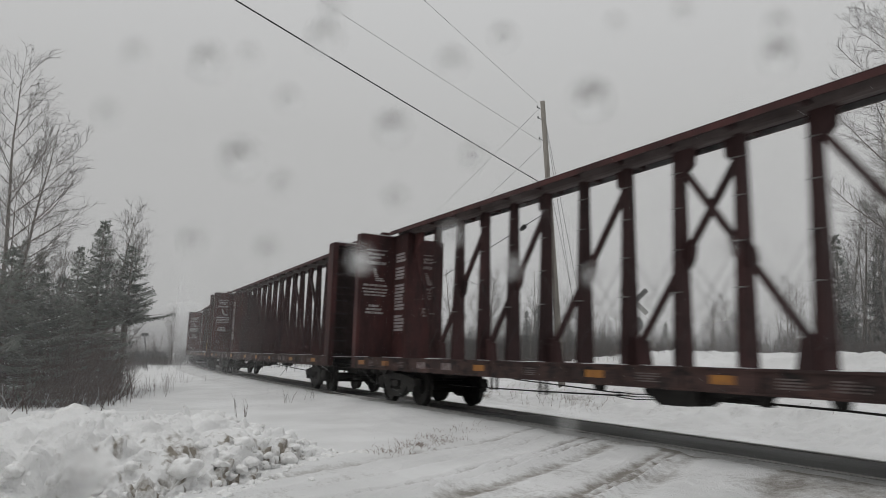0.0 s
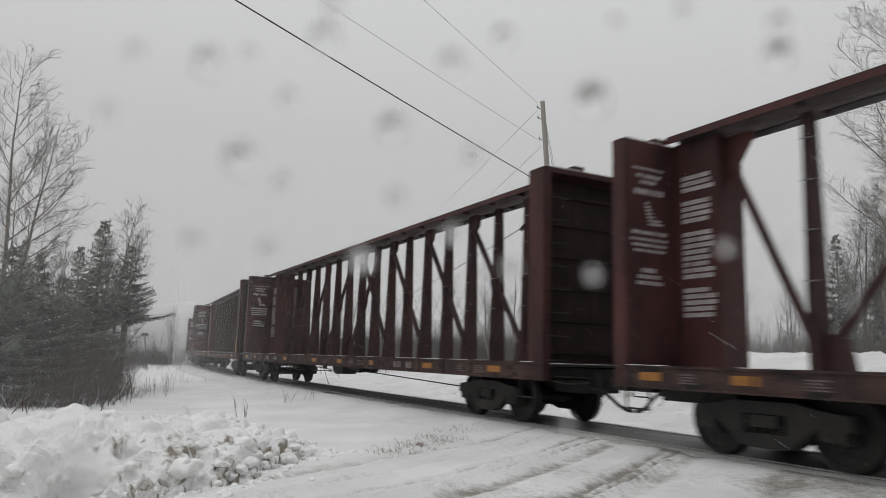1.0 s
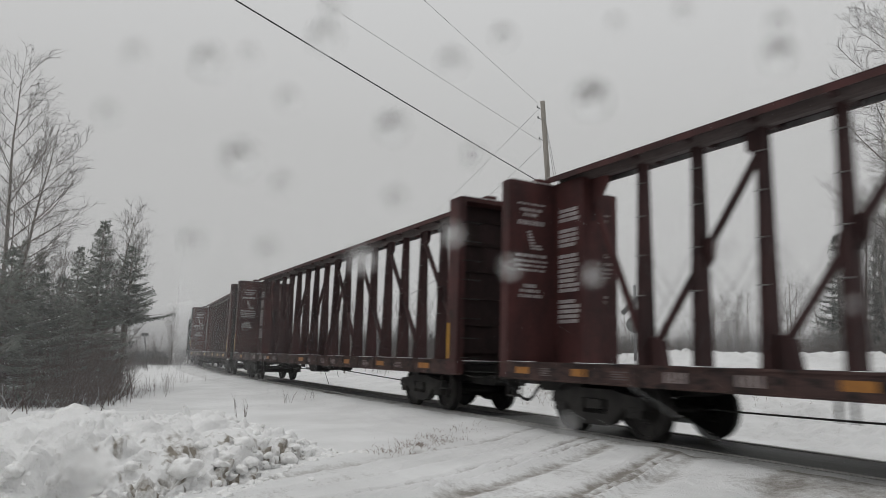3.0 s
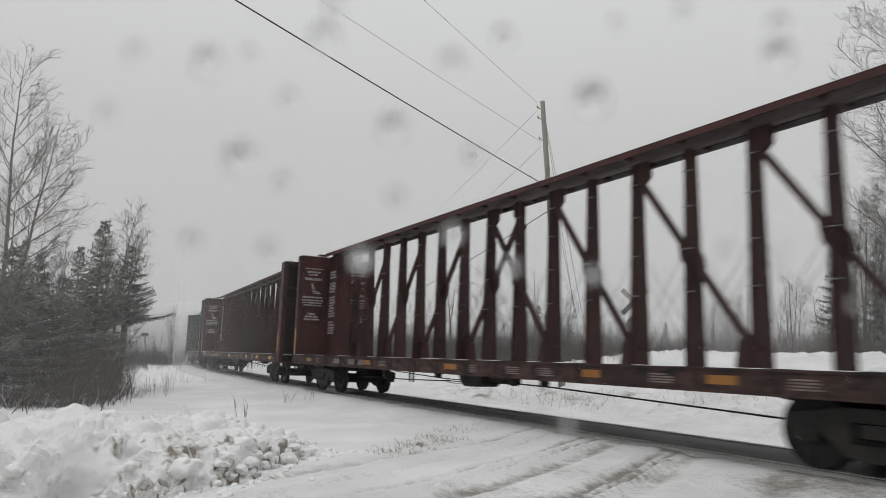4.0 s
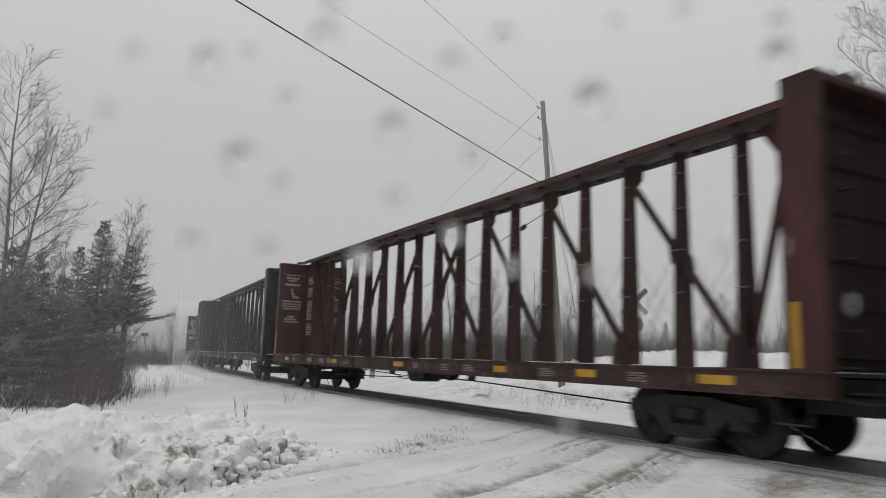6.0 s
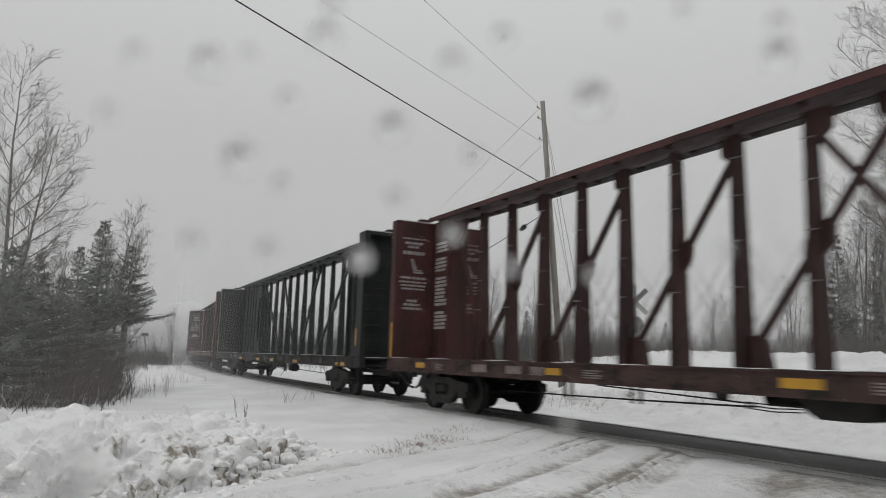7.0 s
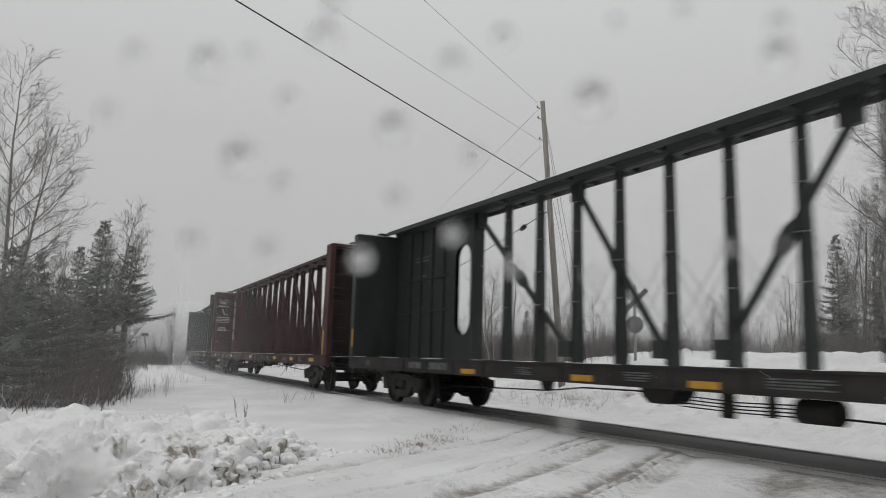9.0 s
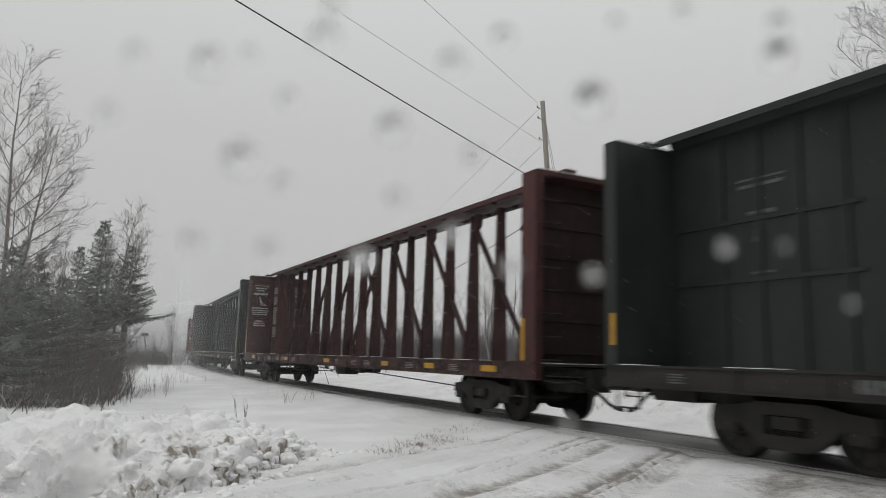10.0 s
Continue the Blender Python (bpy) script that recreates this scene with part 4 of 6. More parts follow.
AXLE_MESH = Geo().tube((0, -1.0, 0), (0, 1.0, 0), 0.075, n=12).mesh("wheelset", TREAD)
WHEEL_MESH = {s: wheel_mesh(s) for s in (-1, 1)}
CAP_MESH = {s: cap_mesh(s) for s in (-1, 1)}


def build_truck(car, x):
    zc = WHEEL
    truck = part("truck", Geo().box(x - 0.2, x + 0.2, -1.1, 1.1, zc - 0.02, zc + 0.13), BLACKSTEEL, car, "bogie of cast steel black with grime")
    spring = Geo()
    for k in range(5):
        spring.tube((0, 0, zc - 0.10 + 0.024 * k), (0, 0, zc - 0.084 + 0.024 * k), 0.07, n=8)
    spring = spring.mesh("spring", BLACKSTEEL)
    for s in (-1, 1):
        y0, y1 = sorted((s * 0.90, s * 1.07))
        up = [(-1.13, zc + 0.02), (-1.10, zc + 0.20), (-0.72, zc + 0.24), (-0.42, zc + 0.30), (0.42, zc + 0.30), (0.72, zc + 0.24), (1.10, zc + 0.20), (1.13, zc + 0.02), (0.70, zc + 0.05), (0.42, zc + 0.14), (-0.42, zc + 0.14), (-0.70, zc + 0.05)]
        lo = [(-0.74, zc + 0.06), (-0.44, zc + 0.15), (-0.30, zc + 0.14), (-0.30, zc - 0.10), (0.30, zc - 0.10), (0.30, zc + 0.14), (0.44, zc + 0.15), (0.74, zc + 0.06), (0.40, zc - 0.23), (0.22, zc - 0.28), (-0.22, zc - 0.28), (-0.40, zc - 0.23)]
        g = Geo()
        for poly in (up, lo):
            g.prism([(x + a, b) for a, b in poly], y0, y1)
        part("side_frame", g, BLACKSTEEL, truck)
        for e in (-1, 1):
            part("axle_box", Geo().box(x + e * AXLE - 0.16, x + e * AXLE + 0.16, y0 + 0.001, y1 - 0.001, zc - 0.11, zc + 0.12), BLACKSTEEL, truck)
        for u in (-0.18, 0.0, 0.18):
            part("spring", spring, BLACKSTEEL, truck, at=(x + u, s * 0.985, 0))
    for e in (-1, 1):
        g = Geo().box(x + e * 0.38 - 0.04, x + e * 0.38 + 0.04, -0.85, 0.85, 0.30, 0.42)
        part("brake_beam", g, BLACKSTEEL, truck)
        ws = part("wheelset", AXLE_MESH, TREAD, car, "two steel wheels on one axle", at=pose(x + e * AXLE, 0, WHEEL))
        for s in (-1, 1):
            part("wheel", WHEEL_MESH[s], TREAD, ws)
            part("bearing_cap", CAP_MESH[s], BLACKSTEEL, ws)


PITCH_LEN, SPEED, GAP = 24.6, 10.894, 1.66
# the rear face of each car along the track at the start, and its kind
CARS = [(-20.879 + GAP - PITCH_LEN * i + d, sort) for i, (d, sort) in enumerate((
    (0, "dull"), (-0.369, "dull"), (-0.117, "bright"), (0.036, "bright"), (0.157, "green"), (0.2, "bright"), (0.2, "green"), (0.2, "bright"), (0.2, "dull")))]
SIZES = {"dull": (23.2, 2.46, 2.35), "bright": (22.75, 2.34, 2.35), "green": (22.82, 2.44, 2.85)}


def car_pose(rear, sort):
    long, _, inset = SIZES[sort]
    a, b = track(rear + long - inset)[0], track(rear + inset)[0]
    m = (a + b) / 2
    return pose(m.x, m.y, 0, 0, 0, math.degrees(math.atan2(a.y - b.y, a.x - b.x)))


def build_train():
    first, made = {}, []
    for i, (rear, sort) in enumerate(CARS):
        tone = YELLOW if sort == "bright" and i > 2 else DULLYELLOW
        kind = sort, tone.name
        if kind in first:
            car = copy_thing(first[kind], car_pose(rear, sort))
        else:
            set_length(*SIZES[sort])
            car = build_green_car() if sort == "green" else build_red_car(sort == "bright", tone, sort)
            car.matrix_basis = car_pose(rear, sort)
            first[kind] = car
        made.append((car, rear, sort))
    return made


TRAIN = build_train()


# ---- ploughed snowbank beside the road ----
BANK_X, BANK_Y, BANK_STEP = (-12.6, -6.4), (-11.2, -4.6), 0.019


def bank_shape(y):
    """Middle and half width of the bank, and how full it is, along its length."""
    k = smooth(-4.9, -8.2, y)
    return -9.9 + 0.35 * k, 0.35 + 2.35 * k, k


def bank_base(x, y):
    mid, half, k = bank_shape(y)
    u = (x - mid) / half
    if abs(u) >= 1:
        return -0.7
    body = (1 - abs(u) ** 2.8) ** 0.75
    return -0.28 + (0.10 + 0.49 * smooth(-4.9, -7.2, y)) * body + 0.10 * k * noise.noise((x * 0.8, y * 0.8, 3)) * body


def clods(p, scale):
    """Rounded lumps with creases between them, at a place in space: 0 in the creases, 1 on a lump's top."""
    q = p * scale
    q += 0.30 * noise.noise_vector(q * 1.1)
    d = noise.voronoi(q)[0]
    return smooth(0.0, 0.55, d[1] - d[0]) * (1 - 0.45 * d[0])


def bank_grid():
    """The bank: a long heap with a soft mantle above and broken clods at its face and tail."""
    xs = np.arange(BANK_X[0], BANK_X[1], BANK_STEP)
    ys = np.arange(BANK_Y[0], BANK_Y[1], BANK_STEP)

    def body(x, y):
        k = bank_shape(y)[2]
        h = max(bank_base(x, y), -0.30)
        return h + (0.13 * noise.noise((x * 1.2, y * 1.2, 3)) + 0.06 * noise.noise((x * 2.9, y * 2.9, 5))) * (0.35 + 0.65 * k)

    place = np.full((len(ys), len(xs), 3), -0.7)
    for j, y in enumerate(ys):
        mid, half, k = bank_shape(y)
        for i, x in enumerate(xs):
            place[j, i, 0], place[j, i, 1] = x, y
            u = (x - mid) / half
            if abs(u) >= 1.06:
                continue
            h = body(x, y)
            up = Vector((h - body(x + 0.06, y), h - body(x, y + 0.06), 0.06)).normalized()
            p = Vector((x, y, h))
            edge = 1 - smooth(0.94, 1.06, abs(u))
            tail = smooth(-7.4, -6.2, y)
            broken = smooth(-0.05, 0.30, noise.noise(p * 1.5 + Vector((0, 0, 66))) + 0.40 * smooth(0.35, 0.95, u) + 0.40 * tail - 0.10)
            out = 0.20 * (clods(p, 2.0) - 0.5) * (0.55 + 0.45 * broken) + 0.15 * (clods(p, 4.6) - 0.5) * (0.30 + 0.70 * broken)
            out += 0.062 * (clods(p, 10.5) - 0.5) * (0.20 + 0.84 * broken) + 0.016 * noise.noise(p * 9) + 0.009 * noise.noise(p * 24)
            p += up * out * (0.4 + 0.6 * k) * edge
            if abs(u) >= 1.0:
                p.z = min(p.z, -0.22)
            place[j, i] = p
    return xs, ys, place


BANK = bank_grid()


def bank_z(x, y):
    xs, ys, place = BANK
    i, j = int((x - xs[0]) / BANK_STEP), int((y - ys[0]) / BANK_STEP)
    return float(place[j, i, 2]) if 0 <= i < len(xs) and 0 <= j < len(ys) else -0.7


def snow_chunk_mesh(seed):
    bm = bmesh.new()
    bmesh.ops.create_icosphere(bm, subdivisions=3, radius=1.0)
    rnd = random.Random(seed)
    sx, sy, sz = rnd.uniform(0.8, 1.3), rnd.uniform(0.7, 1.1), rnd.uniform(0.5, 0.85)
    for v in bm.verts:
        k = 1 + 0.35 * noise.noise(v.co * 1.3 + Vector((seed * 3.3, 0, 0))) + 0.30 * noise.noise(v.co * 2.9 + Vector((0, seed * 2.1, 0))) + 0.14 * noise.noise(v.co * 6.5 + Vector((0, 0, seed * 1.7)))
        v.co = Vector((v.co.x * sx, v.co.y * sy, v.co.z * sz)) * k
    me = bpy.data.meshes.new("snow_chunk")
    bm.to_mesh(me)
    bm.free()
    me.polygons.foreach_set("use_smooth", [True] * len(me.polygons))
    me.materials.append(CLODSNOW)
    return me



def build_snowbank():
    xs, ys, place = BANK
    n = len(xs)
    vs = [tuple(p) for p in place.reshape(-1, 3)]
    fs = [(j * n + i, j * n + i + 1, (j + 1) * n + i + 1, (j + 1) * n + i) for j in range(len(ys) - 1) for i in range(n - 1)
          if max(vs[j * n + i][2], vs[(j + 1) * n + i + 1][2], vs[j * n + i + 1][2], vs[(j + 1) * n + i][2]) > -0.5]
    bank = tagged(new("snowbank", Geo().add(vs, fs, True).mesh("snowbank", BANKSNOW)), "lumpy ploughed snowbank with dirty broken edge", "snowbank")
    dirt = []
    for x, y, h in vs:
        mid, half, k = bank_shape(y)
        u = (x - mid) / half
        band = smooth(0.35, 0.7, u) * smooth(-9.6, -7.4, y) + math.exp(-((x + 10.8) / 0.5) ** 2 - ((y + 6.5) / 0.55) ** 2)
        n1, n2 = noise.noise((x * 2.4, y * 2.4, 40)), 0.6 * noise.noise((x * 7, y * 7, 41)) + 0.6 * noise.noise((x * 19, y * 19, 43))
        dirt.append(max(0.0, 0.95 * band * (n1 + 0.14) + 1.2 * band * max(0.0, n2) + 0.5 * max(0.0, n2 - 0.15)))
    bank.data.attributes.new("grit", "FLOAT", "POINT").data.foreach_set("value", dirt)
    shapes = [snow_chunk_mesh(i) for i in range(6)]
    rnd = random.Random(21)
    for i in range(280):
        y = rnd.uniform(-9.8, -4.9)
        k = smooth(-4.9, -8.2, y)
        half = 0.35 + 2.35 * k
        u = rnd.choice((rnd.uniform(0.75, 1.12), rnd.uniform(0.1, 1.05) if y > -7 else rnd.uniform(0.8, 1.0), rnd.uniform(0.88, 1.1)))
        x = -9.9 + 0.35 * k + half * u
        r = rnd.uniform(0.018, 0.045) if rnd.random() < 0.82 else rnd.uniform(0.05, 0.085)
        z = max(bank_z(x, y), ground_z(x, y)) - 0.3 * r
        m = pose(x, y, z, rnd.uniform(-30, 30), rnd.uniform(-30, 30), rnd.uniform(0, 360)) @ Matrix.Scale(r, 4)
        part("snow_chunk", shapes[i % 6], CLODSNOW, bank, at=m)
    blocks = ((-7.25, -7.76, 0.14), (-11.55, -8.60, 0.26), (-11.45, -8.25, 0.19), (-11.25, -8.05, 0.14), (-11.75, -8.9, 0.17), (-11.2, -8.75, 0.12), (-11.3, -7.2, 0.15), (-10.9, -6.75, 0.15),
              (-10.75, -6.5, 0.12), (-10.6, -6.25, 0.13), (-10.4, -6.05, 0.10), (-10.9, -7.0, 0.11), (-8.3, -6.95, 0.10), (-8.7, -6.3, 0.10), (-7.6, -7.35, 0.07), (-7.5, -8.2, 0.08), (-7.4, -8.5, 0.09))
    blocks += tuple((rnd.gauss(-11.3, 0.35), rnd.gauss(-8.5, 0.45), rnd.uniform(0.04, 0.11)) for i in range(16))
    blocks += tuple((rnd.gauss(-10.6, 0.40), rnd.gauss(-6.4, 0.45), rnd.uniform(0.04, 0.11)) for i in range(34))
    blocks += tuple((rnd.gauss(-8.4, 0.5), rnd.gauss(-7.0, 0.5), rnd.uniform(0.03, 0.09)) for i in range(26))
    for i, (x, y, r) in enumerate(blocks):
        part("snow_block", shapes[i % 6], CLODSNOW, bank, "hard block of ploughed snow", at=pose(x, y, max(bank_z(x, y), ground_z(x, y)) + (0.42 if r > 0.115 else 0.15) * r, 10, -12, 70 * i) @ Matrix.Scale(r, 4))


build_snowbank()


# ---- trees ----
def bare_tree_meshes(seed, height, spread=0.42, limbs=12, lean=0.0, first=0.16, fine=1.0, thick=1.0, rise=0.35):
    """Trunk, limbs and twigs of a leafless tree, each as one Geo."""
    rnd = random.Random(seed)
    trunk, limb, twig = Geo(), Geo(), Geo()

    def grow(geo, p, d, length, r, steps, sides, up, wander, thin=0.85):
        pts = [(p.copy(), r, d.copy())]
        for i in range(steps):
            d = (d + Vector((rnd.gauss(0, wander), rnd.gauss(0, wander), rnd.gauss(0, wander) + up))).normalized()
            q = p + d * (length / steps)
            r2 = r * (1 - thin * (i + 1) / steps) + 0.0015
            geo.tube(p, q, pts[-1][1], r2, sides, caps=(i == 0))
            p = q
            pts.append((p.copy(), r2, d.copy()))
        return pts

    def along(pts, f):
        k = f * (len(pts) - 1)
        a = min(int(k), len(pts) - 2)
        return pts[a][0].lerp(pts[a + 1][0], k - a), pts[a][1], pts[a + 1][2]

    def aside(d, angle):
        """A way that leaves d at that angle, to a side by chance."""
        n = d.orthogonal().normalized()
        n.rotate(Matrix.Rotation(rnd.uniform(0, 6.283), 3, d))
        return (d * math.cos(angle) + n * math.sin(angle)).normalized()

    coarse = thick > 2
    base = height * 0.0085 + 0.015
    d0 = Vector((rnd.uniform(-0.02, 0.02), lean, 1)).normalized()
    main = grow(trunk, Vector((0, 0, -0.25)), d0, height, base, 14, 8, 0.012, 0.035, 0.97)
    for i in range(limbs):
        f = first + (0.97 - first) * (i + rnd.random()) / limbs
        p, r, d = along(main, f)
        ang = i * 2.4 + rnd.uniform(-0.5, 0.5)
        d = Vector((math.cos(ang), math.sin(ang), rise + 0.75 * f + rnd.uniform(-0.15, 0.2))).normalized()
        length = height * spread * min(1.0, 0.55 + 1.6 * (f - first)) * (1.10 - 0.80 * f) * rnd.uniform(0.7, 1.2)
        br = grow(limb, p, d, length, r * 0.38, 4 if coarse else 7, 3 if coarse else 5, 0.042, 0.045)
        count = max(4, int(length * (3.8 if coarse else 5.5)))
        for j in range(count):
            g = 0.14 + 0.84 * (j + rnd.random()) / count
            q, r2, d2 = along(br, g)
            l2 = (0.30 + 0.42 * length * (1.04 - g)) * rnd.uniform(0.55, 1.1)
            sub = grow(limb if l2 > 0.9 else twig, q, aside(d2, rnd.uniform(0.5, 0.85)), l2, max(0.0045, r2 * 0.45) * (1.6 if coarse else 1), 2 if coarse else 4, 3, 0.032, 0.045)
            k3 = int((2 + 5.0 * l2) * fine)
            for k in range(k3):
                w, r3, d3 = along(sub, 0.15 + 0.85 * (k + rnd.random()) / k3)
                tw = grow(twig, w, aside(d3, rnd.uniform(0.4, 0.75)), rnd.uniform(0.16, 0.50) * min(1.0, 0.45 + l2), 0.0036 * thick, 1 if coarse else 2, 3, 0.03, 0.03)
                for k4 in range(0 if coarse else rnd.choice((1, 2, 2))):
                    e, r4, d4 = along(tw, rnd.uniform(0.2, 0.85))
                    twig.tube(e, e + aside(d4, rnd.uniform(0.35, 0.7)) * rnd.uniform(0.08, 0.24), 0.0028 * thick, 0.0018 * thick, 3, False)
    return trunk, limb, twig


def bare_tree(seed, height, label, bark=None, group="bare trees", fuzz=None, **kw):
    bark, fuzz = bark or BARK, fuzz or TWIG
    tree = thing("bare_tree", label, "tree", group)
    a, b, c = bare_tree_meshes(seed, height, **kw)
    part("trunk", a, bark, tree)
    part("crown", b, bark, tree)["kind"] = "stuff"
    part("twig_mass", c, fuzz, tree, "fine bare twigs dusted with snow")["kind"] = "stuff"
    return tree


def spruce_meshes(seed, height, radius, bare=0.06, gap=0.25, ragged=0.35):
    rnd = random.Random(seed)
    trunk, green, white = Geo(), Geo(), Geo()
    trunk.tube((0, 0, -0.25), (0, 0, height * 0.97), 0.014 * height + 0.02, 0.012, 7)

    def blade(geo, p, d, side, length, width, drop):
        tip = p + d * length + Vector((0, 0, drop * length))
        m = p + d * (length * 0.5) + Vector((0, 0, drop * length * 0.3))
        geo.add([p, m + side * width, tip, m - side * width], [(0, 1, 2, 3)])

    z = height * bare + 0.2
    while z < height * 0.985:
        f = z / height
        reach = radius * 1.12 * ((1 - f) ** 0.9) * (1 + ragged * noise.noise((seed * 1.7, z * 1.3, 0))) + 0.06
        n = 4 + int(5 * (1 - f))
        a0 = rnd.uniform(0, 6.28)
        for i in range(n):
            a = a0 + 6.283 * i / n + rnd.uniform(-0.25, 0.25)
            d = Vector((math.cos(a), math.sin(a), 0))
            side = Vector((-d.y, d.x, 0))
            length = reach * rnd.uniform(0.62, 1.18)
            slope = 0.45 - 0.85 * (1 - f) + rnd.uniform(-0.12, 0.1)
            p0 = Vector((0, 0, z + rnd.uniform(-0.06, 0.06)))
            snowy = rnd.random() < 0.75 * (1 - f) + 0.1
            steps = max(3, int(length / 0.10))
            pts = []
            for k in range(steps + 1):
                u = k / steps
                pts.append(p0 + d * (length * u) + Vector((0, 0, length * (slope * u + 0.35 * u * u * (1 - f)))))
            trunk.tube(pts[0], pts[-1], 0.008 + 0.006 * length, 0.003, 3, False)
            for k in range(1, steps + 1):
                u = k / steps
                span = (0.10 + 0.34 * length * (1 - u) ** 0.8) * rnd.uniform(0.7, 1.2)
                for s in (-1, 1):
                    ds = (side * s + d * 0.75 + Vector((0, 0, rnd.uniform(-0.25, 0.12)))).normalized()
                    up = Vector((0, 0, 1)).cross(ds).normalized()
                    blade(green, pts[k], ds, up, span, 0.035 + 0.10 * span, -0.12)
                    tilt = (up * 0.35 + Vector((0, 0, 0.94)))
                    blade(green, pts[k], ds, tilt, span * 0.9, 0.028, -0.16)
                    if rnd.random() < 0.55:
                        hang = (ds * 0.5 + Vector((0, 0, -0.8))).normalized()
                        blade(green, pts[k], hang, ds, 0.12 + 0.10 * rnd.random(), 0.022, 0)
                    if snowy and rnd.random() < 0.62:
                        q = pts[k] + Vector((0, 0, 0.014)) + ds * span * 0.12
                        blade(white, q, ds, up, span * rnd.uniform(0.3, 0.75), 0.018 + 0.055 * span, -0.10)
            blade(green, pts[-1], d, side, 0.13, 0.03, 0.1)
        z += gap * rnd.uniform(0.75, 1.25) * (0.55 + 0.6 * (1 - f))
    for i in range(5):
        a = 1.257 * i
        blade(green, Vector((0, 0, height * 0.95)), Vector((math.cos(a) * 0.35, math.sin(a) * 0.35, 0.93)), Vector((-math.sin(a), math.cos(a), 0)), 0.3, 0.03, 0)
    return trunk, green, white


def spruce(seed, height, radius, label, group="spruces", **kw):
    tree = thing("spruce", label, "tree", group)
    a, b, c = spruce_meshes(seed, height, radius, **kw)
    part("trunk", a, BARK, tree)
    part("crown", b, NEEDLE, tree, "drooping dark green needles dusted with rime")["kind"] = "stuff"
    part("snow_load", c, FROST, tree, "snow lying on the boughs")["kind"] = "stuff"
    return tree


def stand(tree, x, y, turn=0.0, scale=1.0, lean=0.0):
    tree.matrix_basis = pose(x, y, ground_z(x, y), lean, 0, turn) @ Matrix.Scale(scale, 4)
    return tree


def again(tree, x, y, turn=0.0, scale=1.0):
    t = copy_thing(tree, pose(x, y, ground_z(x, y), 0, 0, turn))
    t.scale = (scale, scale, scale)
    return t


